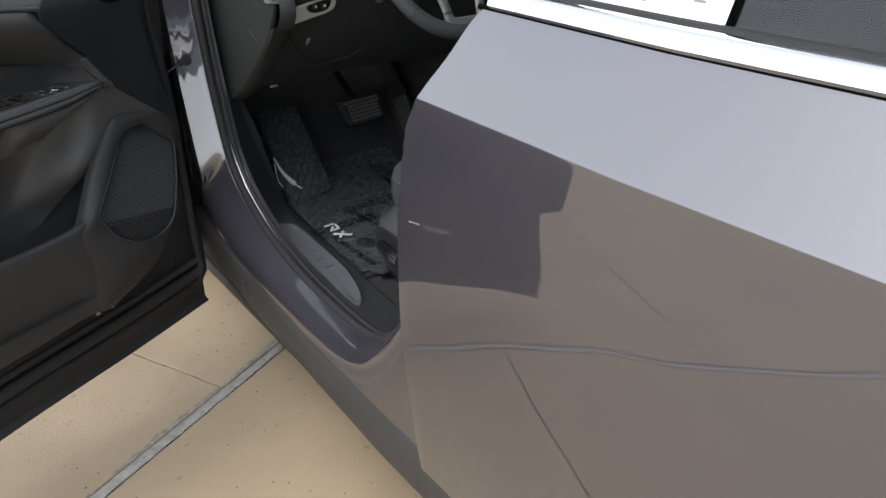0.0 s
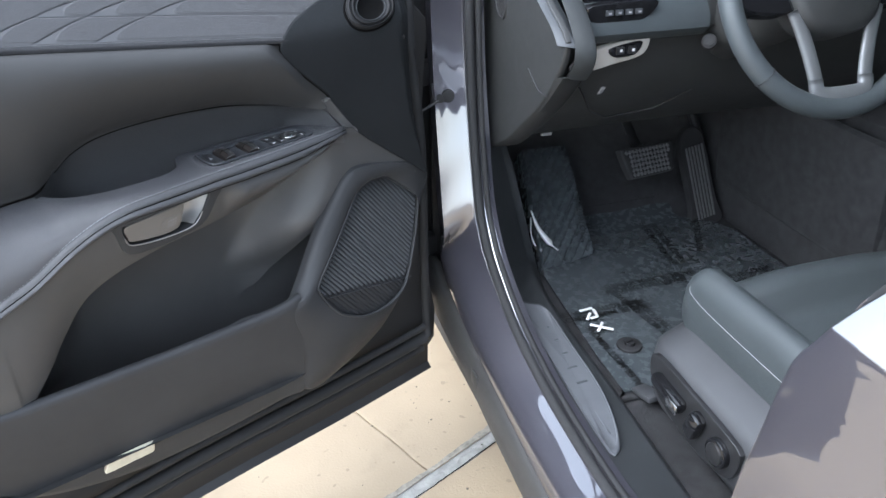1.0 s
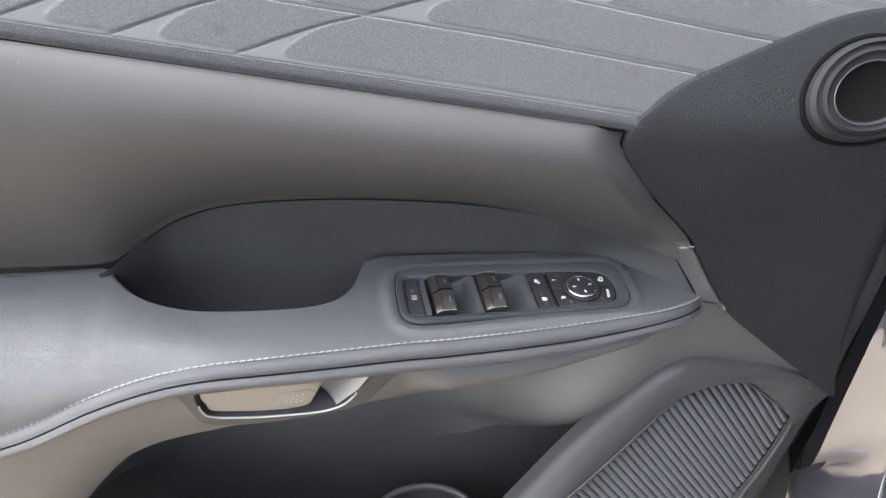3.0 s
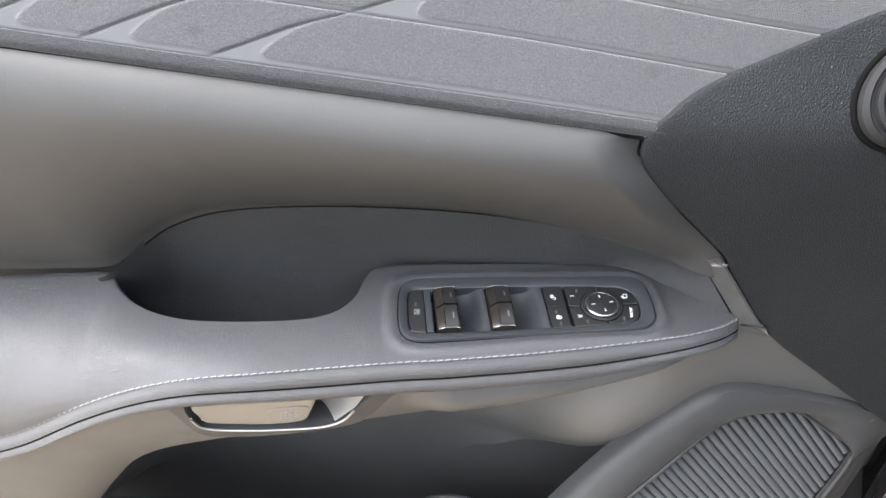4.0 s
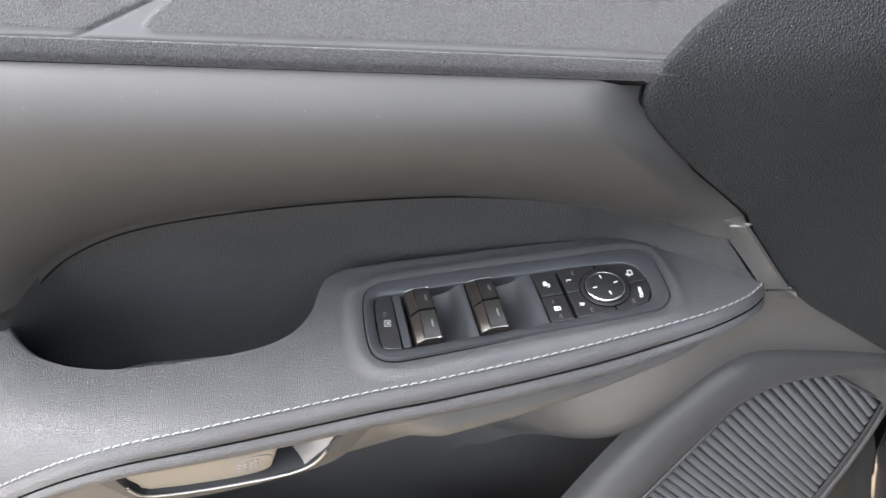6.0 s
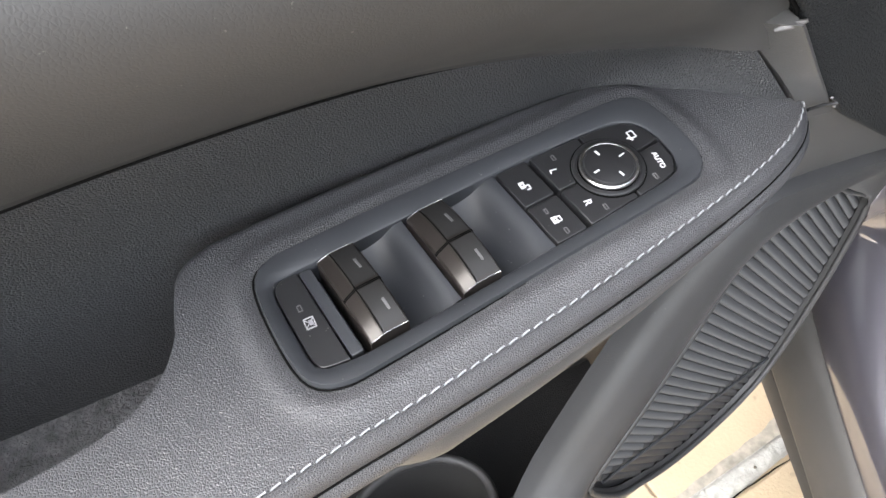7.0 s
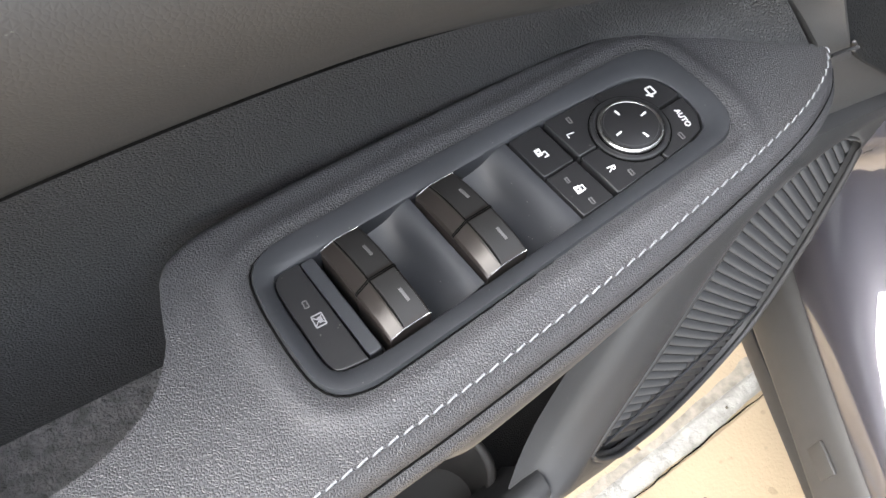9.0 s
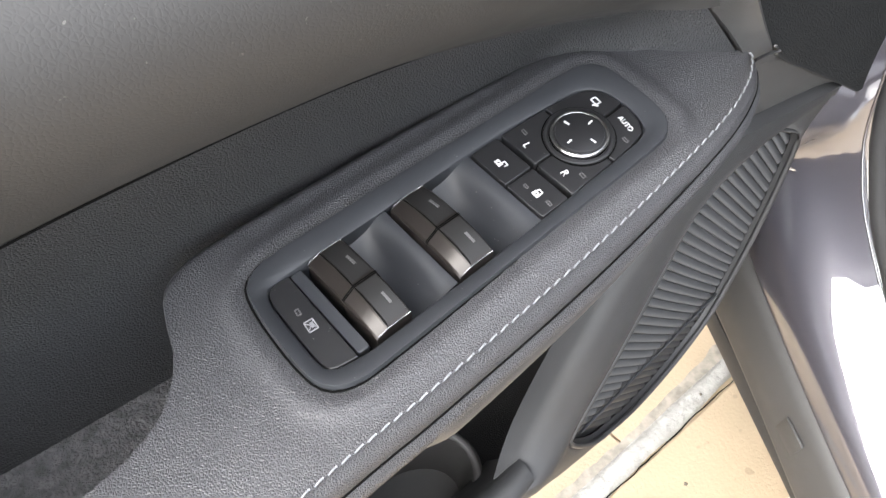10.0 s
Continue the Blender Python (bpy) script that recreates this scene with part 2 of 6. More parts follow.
def tube(name, pts, r, mat, parent=None, n=8, label="", flat=1.0, closed=False, up=(0, 0, 1)):
    p = np.array(pts, float)
    rows = []
    for i in range(len(p)):
        t = p[(i + 1) % len(p)] - p[i - 1] if closed or 0 < i < len(p) - 1 else (p[1] - p[0] if i == 0 else p[-1] - p[-2])
        t = Vector(t).normalized()
        a = t.cross(Vector(up))
        a = (a if a.length > 0.05 else t.cross(Vector((0, 1, 0)))).normalized()
        c = a.cross(t)
        rr = r[i] if isinstance(r, (list, tuple)) else r
        rows.append([Vector(p[i]) + a * rr * math.cos(k * math.tau / n) + c * rr * flat * math.sin(k * math.tau / n) for k in range(n)])
    if closed:
        rows.append(rows[0])
    b = n
    v = [q for row in rows for q in row]
    f = [(i * b + j, i * b + (j + 1) % b, (i + 1) * b + (j + 1) % b, (i + 1) * b + j) for i in range(len(rows) - 1) for j in range(b)]
    if not closed:
        f += [tuple(range(b)), tuple(reversed(range(len(v) - b, len(v))))]
    return mesh(name, v, f, mat, parent, label)


def prism(name, outline, z0, z1, mat, parent=None, bevel=0.001, label="", place=lambda a, b, c: (a, b, c), dome=0.0):
    """A plate of any outline (a, b) between heights z0 and z1 with a rounded upper edge."""
    o = np.array(outline, float)
    c = o.mean(axis=0)
    d = o - c
    ln = np.linalg.norm(d, axis=1)[:, None]
    rings = [(o, z0), (o, z1 - bevel), (o - d / ln * bevel * 0.35, z1 - bevel * 0.3), (o - d / ln * bevel, z1)]
    if dome:
        rings += [(c + (o - d / ln * bevel - c) * k, z1 + dome * (1 - k * k)) for k in (0.7, 0.35)]
    n = len(o)
    v = [place(p[0], p[1], z) for ring, z in rings for p in ring]
    f = [(i * n + j, i * n + (j + 1) % n, (i + 1) * n + (j + 1) % n, (i + 1) * n + j) for i in range(len(rings) - 1) for j in range(n)]
    f += [tuple(reversed(range(n))), tuple(range(len(v) - n, len(v)))]
    ob = mesh(name, v, f, mat, parent, label)
    bm = bmesh.new()
    bm.from_mesh(ob.data)
    bmesh.ops.recalc_face_normals(bm, faces=bm.faces)
    bm.to_mesh(ob.data)
    bm.free()
    ob.data.set_sharp_from_angle(angle=radians(60 if dome else 24))
    return ob


def box(name, size, m, mat, parent=None, r=0.004, label="", seg=2):
    bm = bmesh.new()
    bmesh.ops.create_cube(bm, size=1.0)
    bmesh.ops.scale(bm, vec=size, verts=bm.verts)
    if r:
        bmesh.ops.bevel(bm, geom=list(bm.edges), offset=min(r, min(size) * 0.49), segments=seg, affect="EDGES", profile=0.5)
    bmesh.ops.transform(bm, matrix=m, verts=bm.verts)
    return part(name, bm, mat, parent, label)


def disc(name, r, depth, m, mat, parent=None, r2=None, n=32, bevel=0.001, label=""):
    bm = bmesh.new()
    bmesh.ops.create_cone(bm, cap_ends=True, segments=n, radius1=r, radius2=r if r2 is None else r2, depth=depth)
    if bevel:
        bmesh.ops.bevel(bm, geom=[e for e in bm.edges if len(e.link_faces) == 2 and any(len(f.verts) > 4 for f in e.link_faces)], offset=bevel, segments=2, affect="EDGES", profile=0.5)
    bmesh.ops.transform(bm, matrix=m, verts=bm.verts)
    return part(name, bm, mat, parent, label)


def words(name, text, size, m, mat, parent=None, depth=0.00015, label="", bold=0.0):
    cu = bpy.data.curves.new(name, "FONT")
    cu.body, cu.size, cu.align_x, cu.align_y, cu.extrude = text, size, "CENTER", "CENTER", depth
    cu.offset = bold
    tmp = new("lettering_draft", cu)
    me = bpy.data.meshes.new_from_object(tmp)
    bpy.data.objects.remove(tmp)
    me.transform(m)
    me.materials.clear()
    me.materials.append(mat)
    ob = new(name, me)
    ob.parent = parent
    if label:
        ob["label"] = label
    return ob


def smooth_pos(x, k):
    return k * math.log1p(math.exp(min(50.0, x / k)))


# ---- the open front door: s along the door towards its hinges, z up, w out of its inner face ----
def D(s, z, w):
    return (s, -w, z)


door = thing("front_door", "open front car door with black leather and grey suede trim", "car door", pose(0.2, 1.6, 0, 0, 0, 20.3))


def belt(s):
    return 1.118 - 0.123 * (s - 0.084)


# inner sheet and outer skin
bottom = curve_fn([(-0.70, 0.165), (-0.16, 0.225), (0.19, 0.249), (0.437, 0.272)])
front_top = curve_fn([(-0.70, 1.30), (-0.2, 1.26), (0.2, 1.215), (0.34, 1.20)])
rows = []
for s in np.linspace(-0.665, 0.437, 48):
    k = ease(s, 0.36, 0.437)
    b, t = bottom(s), (1 - k) * front_top(min(s, 0.36)) + k * 1.10 - 0.20 * ease(-s, 0.575, 0.665)
    bulge = 0.05 * math.sin(math.pi * min(1, max(0, (s + 0.9) / 1.5)))
    prof = [(b, -0.100), (b + 0.012, -0.114), (b + 0.06, -0.112), (b + 0.10, -0.088), (b + 0.18, -0.085), (0.55, -0.118), (0.9, -0.122), (t - 0.05, -0.104), (t - 0.012, -0.104), (t, -0.125),
            (t - 0.01, -0.155), (1.05, -0.165 - bulge), (0.75, -0.172 - bulge), (b + 0.22, -0.155 - bulge * 0.7), (b + 0.02, -0.140), (b, -0.125)]
    rows.append([D(s, z, w) for z, w in prof])
sheet("door_shell", rows, SHELL, door, loop=True, label="dark grey door shell behind the trim")
rows = [[D(s, z, w) for z, w in ((bottom(s) + 0.16, -0.168), (0.5, -0.205), (0.8, -0.222), (1.05, -0.212), (1.20, -0.165))] for s in np.linspace(-0.665, 0.43, 30)]
sheet("outer_skin", rows, PAINT, door, back=(0, -0.006, 0), label="slate metallic outer skin")
for name, z0, w0, r, mt in (("lower_seal", 0.125, -0.072, 0.013, RUBBER), ("drip_seal", 0.165, -0.062, 0.008, RUBBER), ("sill_seal", 0.075, -0.098, 0.009, RUBBER)):
    tube(name, [D(s, bottom(s) + z0, w0) for s in np.linspace(-0.655, 0.425 - z0 * 0.2, 40)], r, mt, door, label="black rubber door seal")
tube("front_seal", spline([D(0.405, 0.40, -0.07), D(0.395, 0.60, -0.065), D(0.385, 0.85, -0.055), D(0.362, 1.05, -0.05), D(0.372, 1.20, -0.07)], 30), 0.010, RUBBER, door)

# suede upper trim with stitched and pressed lines
CREASE = [(-0.2495, 0.0088), (-0.2173, 0.0222), (-0.1975, 0.0300), (-0.1712, 0.0385), (-0.1351, 0.0510), (-0.0911, 0.0615), (-0.0591, 0.0665), (0.0037, 0.0766), (0.12, 0.0900), (0.30, 0.105)]
HEM, CROSS = 0.0092, (0.0092, 0.0385, 0.0650, 0.0925, 0.13)
crease = spline(CREASE, 400)
SHIFTS = ((-0.064, 1.0), (0.0, 1.0), (0.0735, 1.06))


def crease_s(d, k):
    """Where the k-th diagonal crease runs at height d over the belt."""
    return -0.2495 + SHIFTS[k][0] + (float(np.interp(d, crease[:, 1], crease[:, 0])) + 0.2495) * SHIFTS[k][1]


def pad(s, d):
    """How far inside a raised pad a place lies, and its distance from the nearest crease."""
    near = abs(d - HEM) if s < 0.10 else 1.0
    inside_by = 1.0
    for k in range(3):
        h = s - crease_s(d, k)
        near = min(near, abs(h) * 0.33)
        if h >= 0 and d > HEM:
            row = sum(d > c for c in CROSS) - 1
            lo, hi = CROSS[row], CROSS[row + 1]
            t = (d - lo) / (hi - lo)
            wide = (0.026, 0.0377, 0.037, 0.037)[row]
            a, b, r = 0.36 * (h - wide * (1 - t) ** 2.1), d - lo - (0.0026 if row == 0 else 0.0020), 0.0036
            m = min(a, b)
            if a < r and b < r:
                m = r - math.hypot(r - a, r - b)
            inside_by = min(inside_by, m)
            if k == 0:
                near = min(near, min(abs(d - c) for c in CROSS[1:]))
    return inside_by, near


ss = np.concatenate([np.linspace(-0.65, -0.33, 30, endpoint=False), np.linspace(-0.33, 0.20, 560, endpoint=False), np.linspace(0.20, 0.316, 16)])
dd = np.concatenate([[-0.006, -0.004, -0.001], np.arange(0.0008, 0.078, 0.00058), np.linspace(0.0785, 0.112, 16)])
rows, flat, over = [], [], []
for s in ss:
    row = []
    lean = 0.83 - 0.22 * ease(s, -0.02, 0.18)
    for d in dd:
        m, near = pad(s, d) if d > 0 else (1.0, 1.0)
        h = 0.0009 * ease(m, -0.0004, 0.0009) - 0.0010 * (1 - ease(near, 0.0, 0.0011)) + 0.0010
        if d < HEM:
            h = 0.0022 * math.sin(math.pi * min(1, max(0, (d + 0.002) / 0.0125)))
        w = -lean * max(d, 0) + (0.0 if d > 0.004 else -0.0025 * (0.004 - d) / 0.004 - (0.008 if d < -0.003 else 0))
        row.append(D(s, belt(s) + d + 0.6 * h, w + 0.8 * h))
        flat.append(m < 0.0002)
        over.append(d)
    rows.append(row)
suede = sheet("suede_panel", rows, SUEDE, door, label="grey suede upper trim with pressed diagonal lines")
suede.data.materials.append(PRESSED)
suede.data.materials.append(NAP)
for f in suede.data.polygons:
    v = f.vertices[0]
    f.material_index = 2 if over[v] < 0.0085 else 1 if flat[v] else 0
# top roll of the trim with its stitched seam
seam = curve_fn([(-0.70, -0.012), (-0.50, 0.004), (-0.40, 0.020), (-0.322, 0.046), (-0.29, 0.058), (-0.24, 0.082), (-0.19, 0.112)])
rows = []
for s in np.linspace(-0.65, -0.19, 50):
    d0 = seam(s)
    rows.append([D(s, belt(s) + d, -0.83 * d + e) for d, e in ((d0, -0.004), (d0 + 0.001, 0.004), (d0 + 0.006, 0.007), (d0 + 0.03, 0.006), (d0 + 0.06, 0.0), (d0 + 0.09, -0.02))])
sheet("top_roll", rows, BOLSTER, door, label="stitched leather top roll")

# leather bolster under the suede
under = curve_fn([(-0.70, 0.93), (-0.5, 0.95), (-0.374, 0.962), (-0.329, 0.965), (-0.288, 0.970), (-0.262, 0.990), (-0.232, 1.013), (-0.187, 1.029), (-0.107, 1.036), (-0.009, 1.0335), (0.071, 1.0195), (0.127, 1.003), (0.157, 0.999), (0.17, 0.997)])
ends = curve_fn([(0.0, 0.087), (0.10, 0.0865), (0.18, 0.090), (0.28, 0.097), (0.45, 0.115), (0.75, 0.147), (0.86, 0.158), (1.0, 0.158)])
rows = []
for f in np.linspace(0, 1, 40):
    row = []
    for a in np.concatenate([np.linspace(0, 0.9, 80), np.linspace(0.91, 1, 30)]):
        s = -0.65 + (ends(f) + 0.004 + 0.65) * a
        z1, z0 = belt(s) + 0.001, under(s)
        near = ends(f) + 0.004 - s
        w = -0.006 + 0.041 * math.sin(math.pi * min(1, f * 1.02)) ** 0.75 * (1 - 0.35 * f) - 0.022 * f
        hz = z1 + (z0 - z1) * (f ** 1.35)
        full = w * (1 - 0.25 * ease(s, -0.02, 0.15))
        row.append(D(s, hz, -0.007 + (full + 0.007) * ease(near, 0.0, 0.040)))
    rows.append(row)
rows.append([(x, y + 0.014, z - 0.003) for x, y, z in rows[-1]])
sheet("bolster", rows, BOLSTER, door, label="smooth black leather bolster")

tube("bolster_seam", [D(s, under(s) - 0.001, -0.029 - 0.001 * ease(s, 0.1, 0.15)) for s in np.linspace(-0.280, 0.150, 120)], 0.0010, GAP, door, n=6)
tube("belt_seam", [D(s, belt(s) - 0.0004, -0.0035) for s in np.linspace(-0.64, 0.086, 80)], 0.0021, GAP, door, n=6)
# corner panel with the tweeter ring
def sail_w(z):
    return -0.8 * smooth_pos(z - 1.125, 0.006)


left = spline([(0.335, 1.200), (0.302, 1.194), (0.241, 1.187), (0.187, 1.170), (0.123, 1.146), (0.096, 1.128), (0.088, 1.118), (0.0865, 1.106), (0.094, 1.091), (0.118, 1.065), (0.160, 1.024), (0.166, 1.012), (0.209, 0.952), (0.257, 0.911), (0.312, 0.868), (0.352, 0.836)], 70)
right = curve_fn([(0.83, 0.362), (0.87, 0.350), (0.957, 0.337), (1.042, 0.330), (1.121, 0.332), (1.16, 0.342), (1.20, 0.372)])
rows = []
for s, z in left:
    e = max(right(z), s + 0.004)
    row = [D(s, z, sail_w(z) - 0.014), D(s + 0.0003, z, sail_w(z) - 0.001), D(s + 0.0012, z, sail_w(z) + 0.0007), D(s + 0.0025, z, sail_w(z) + 0.0012)]
    row += [D(s + 0.0025 + (e - s - 0.0025) * a, z, sail_w(z) + 0.0012 - 0.012 * ease(a, 0.9, 1.0)) for a in np.linspace(0.02, 1, 30)]
    row.append(D(e, z, sail_w(z) - 0.05))
    rows.append(row)
sail = sheet("corner_panel", rows, SAILP, door, label="black grained corner panel")
tube("panel_gap", [D(s - 0.0008, z, sail_w(z) - 0.0035) for s, z in left[26:50]], 0.0010, GAP, sail, n=6)
# tweeter: stepped oval rings round a flat disc, near-black to paint the hollow's shade
ctr, ax, ay = np.array((0.258, 1.146)), np.array((0.044, 0.0125)), np.array((-0.010, 0.0265))
rings = [(1.05, -0.001), (1.03, 0.006), (0.95, 0.0075), (0.90, 0.0045), (0.86, 0.0045), (0.84, 0.0075), (0.78, 0.008), (0.74, 0.005), (0.66, 0.004), (0.62, 0.004), (0.58, 0.0032), (0.56, 0.0024)]
rows = []
for q, h in rings:
    row = []
    for t in np.linspace(0, math.tau, 64, endpoint=False):
        s, z = ctr + q * (ax * math.cos(t) + ay * math.sin(t))
        row.append(D(s, z + 0.6 * h, sail_w(z) + 0.002 + 0.8 * h))
    rows.append(row)
tw = sheet("tweeter_ring", rows[:11], MATT, door, loop=True, label="stepped oval tweeter ring")
# near-black tube paints the shadow line round the ring
tube("ring_gap", [D(*(ctr + 1.075 * (ax * math.cos(t) + ay * math.sin(t))), sail_w(float((ctr + 1.075 * (ax * math.cos(t) + ay * math.sin(t)))[1])) + 0.0016) for t in np.linspace(0, math.tau, 64, endpoint=False)], 0.0022, GAP, tw, n=6, closed=True)
hollow_shade = np.array(rows[10:])
mesh("hollow_shade", [tuple(p) for r in hollow_shade for p in r], [(j, (j + 1) % 64, 64 + (j + 1) % 64, 64 + j) for j in range(64)] + [tuple(range(64, 128))], GAP, tw)
inner = [rows[9][j] for j in range(64)]
tube("bright_rim", [(p[0], p[1] - 0.001, p[2]) for p in inner], 0.0006, BEZEL, tw, n=6, closed=True)

# recess behind the arm rest and map pocket
back_top = curve_fn([(-0.69, 0.88), (-0.2, 0.925), (0.10, 0.940), (0.16, 0.955), (0.19, 0.966), (0.209, 0.955), (0.257, 0.914), (0.33, 0.855)])
rows = []
for s in np.linspace(-0.64, 0.30, 70):
    t = back_top(s)
    row = []
    for f in np.linspace(0, 1, 34):
        z = t + (0.50 - t) * f
        side = 0.150 * ease(-s, 0.27, 0.40) * ease(z, 0.60, 0.72)
        row.append(D(s, z, -0.088 + side * (1 - ease(z, 0.86, 0.95) * 0.3)))
    rows.append(row)
sheet("pocket_wall", rows, TRIM, door, label="dark moulded map pocket wall")
rows = [[D(s, 0.52 + 0.03 * abs(f - 0.5), -0.112 + (0.16 - 0.03 * ease(s, 0.02, 0.10)) * f) for f in np.linspace(0, 1, 6)] for s in np.linspace(-0.60, 0.20, 16)]
sheet("pocket_floor", rows, WELLD, door)
# the lighter flank of the pocket below the corner panel, which swells out to meet the speaker rim
O_RIM = [(0.022, 0.690, 0.064), (0.042, 0.710, 0.050), (0.063, 0.734, 0.039), (0.100, 0.787, 0.026), (0.140, 0.833, 0.012), (0.171, 0.868, 0.006), (0.188, 0.881, 0.004), (0.206, 0.887, 0.003), (0.246, 0.882, 0.003), (0.303, 0.869, 0.002), (0.338, 0.852, -0.004), (0.374, 0.824, -0.018), (0.368, 0.790, -0.022), (0.345, 0.735, -0.020), (0.322, 0.680, -0.014), (0.302, 0.625, -0.012), (0.292, 0.575, -0.020), (0.270, 0.520, -0.030), (0.240, 0.497, -0.026), (0.140, 0.482, 0.006), (0.052, 0.484, 0.030), (0.036, 0.58, 0.0426)]
EDGE = np.array(O_RIM[:11])


def near_rim(s, z):
    """The distance to the rim's upper edge, and how far that edge stands out."""
    best = (9.0, 0.0)
    for p, q in zip(EDGE[:-1], EDGE[1:]):
        d = q[:2] - p[:2]
        t = min(1.0, max(0.0, float(((s, z) - p[:2]) @ d / (d @ d))))
        g = float(np.hypot(*((s, z) - p[:2] - d * t)))
        if g < best[0]:
            best = (g, float(p[2] + (q[2] - p[2]) * t))
    return best


rows = []
for s in np.linspace(-0.16, 0.335, 100):
    t, bot = back_top(s), 0.56 + 0.116 * ease(s, -0.10, 0.022)
    if s > 0.022:
        line = float(np.interp(s, EDGE[:, 0], EDGE[:, 1]))
        bot = line - 0.014
    bot = min(bot, t - 0.004)
    base = -0.0865 + 0.0775 * ease(s, -0.02, 0.20) + 0.005 * ease(s, 0.17, 0.25)
    row = []
    for f in np.linspace(0, 1, 50):
        z = t + (bot - t) * f
        g, w = near_rim(s, z)
        row.append(D(s, z, base + max(0.0, w - 0.007 - base) * (1 - ease(g, 0.0, 0.075)) * ease(z, 0.70, 0.86)))
    rows.append(row)
sheet("pocket_flank", rows, TRIM, door, label="smooth trim flank beside the map pocket")
# textured wall above the switch panel
rows = []
for s in np.linspace(-0.292, 0.190, 90):
    t = min(under(s) + 0.004, 1.014 - 1.41 * (s - 0.146))
    top_w = float(np.interp(s, [-0.3, 0.05, 0.10, 0.146, 0.158, 0.170, 0.181, 0.19], [-0.030, -0.030, -0.027, -0.018, -0.012, -0.006, -0.001, 0.002]))
    row = []
    for f in np.linspace(0, 1, 26):
        z = t + (0.868 + 0.087 * ease(s, 0.05, 0.14) - t) * f
        w = top_w - (0.020 * math.sin(math.pi * min(1, f * 0.9)) + 0.004 * f) * (1 - ease(s, 0.08, 0.18))
        row.append(D(s, z, w + 0.020 * ease(-s, 0.245, 0.292)))
    rows.append(row)
sheet("textured_wall", rows, PLASTIC, door, label="coarse grained black wall of the grab well")
prism("well_mat", spline([(-0.285, -0.02), (-0.24, 0.03), (-0.14, 0.03), (-0.085, 0.0), (-0.09, -0.05), (-0.2, -0.055)], 40, True), 0.872, 0.886, FELT, door, 0.003, "grey felt mat in the grab well", lambda a, b, c: D(a, c, b))

# arm rest, with a well for the switch panel
O_BEZ = [(-0.0655, 0.0), (-0.064, -0.015), (-0.0575, -0.0205), (-0.048, -0.0222), (0.004, -0.0262), (0.066, -0.0295), (0.104, -0.0318), (0.1165, -0.028), (0.1205, -0.014), (0.1215, 0.008), (0.116, 0.0185), (0.102, 0.0228), (0.038, 0.0302), (-0.032, 0.0388), (-0.049, 0.0398), (-0.059, 0.0355), (-0.0635, 0.024)]
O_WELL = [(-0.0480, -0.0117), (-0.0546, -0.0116), (-0.0583, -0.0095), (-0.0596, -0.0051), (-0.0593, 0.004), (-0.0582, 0.016), (-0.0571, 0.0255), (-0.0558, 0.0293), (-0.0535, 0.0312), (-0.0438, 0.0320), (-0.030, 0.0312), (0.038, 0.0238), (0.098, 0.0158), (0.1075, 0.0130), (0.1113, 0.0065), (0.1118, -0.003), (0.1105, -0.0105), (0.1075, -0.0165), (0.1025, -0.0200), (0.096, -0.0212), (0.062, -0.0208), (0.004, -0.0165)]
bz, wl = spline(O_BEZ, 120, True), spline(O_WELL, 160, True)
turn_of = lambda q: np.arctan2(q[:, 1] - 0.003, (q[:, 0] - 0.026) * 0.28)
bz, wl = bz[np.argsort(turn_of(bz))], wl[np.argsort(turn_of(wl))]
wl = np.array([[np.interp(a, turn_of(wl), wl[:, k], period=math.tau) for k in (0, 1)] for a in turn_of(bz)])


def inside(q, a, b):
    """Whether (a, b) lies within the closed outline q."""
    hit = False
    for i in range(len(q)):
        (x0, y0), (x1, y1) = q[i - 1], q[i]
        if (y0 > b) != (y1 > b) and a < x0 + (x1 - x0) * (b - y0) / (y1 - y0):
            hit = not hit
    return hit


rim_in = wl + (wl - wl.mean(0)) * 0.03


def in_well(s, w):
    return -0.07 < s < 0.125 and -0.036 < w < 0.044 and inside(rim_in, s, w)


E_BACK = [(-0.65, -0.030), (-0.5, -0.028), (-0.37, -0.026), (-0.320, -0.0265), (-0.290, -0.026), (-0.277, -0.010), (-0.258, 0.008), (-0.23, 0.020), (-0.197, 0.0235), (-0.14, 0.0195), (-0.112, 0.010), (-0.098, -0.008), (-0.0925, -0.030), (-0.083, -0.040), (-0.060, -0.0445), (0.017, -0.048), (0.09, -0.049), (0.125, -0.042), (0.155, -0.024), (0.176, -0.006), (0.184, 0.0)]
E_FRONT = [(-0.65, 0.073, 0.782), (-0.55, 0.074, 0.800), (-0.45, 0.075, 0.838), (-0.393, 0.075, 0.871), (-0.337, 0.075, 0.897), (-0.286, 0.075, 0.929), (-0.245, 0.0745, 0.949), (-0.205, 0.0735, 0.961), (-0.155, 0.0700, 0.966), (-0.065, 0.0600, 0.970), (-0.03, 0.0565, 0.9705), (0.03, 0.049, 0.972), (0.087, 0.0395, 0.973), (0.138, 0.0285, 0.973), (0.166, 0.0175, 0.971), (0.181, 0.0065, 0.968), (0.1845, 0.0015, 0.966)]
front = spline(E_FRONT, 330)
back = spline(E_BACK, 900)
level = curve_fn([(-0.70, 0.935), (-0.5, 0.948), (-0.374, 0.960), (-0.30, 0.966), (-0.25, 0.968), (-0.1, 0.9685), (0.10, 0.9700), (0.184, 0.966)])
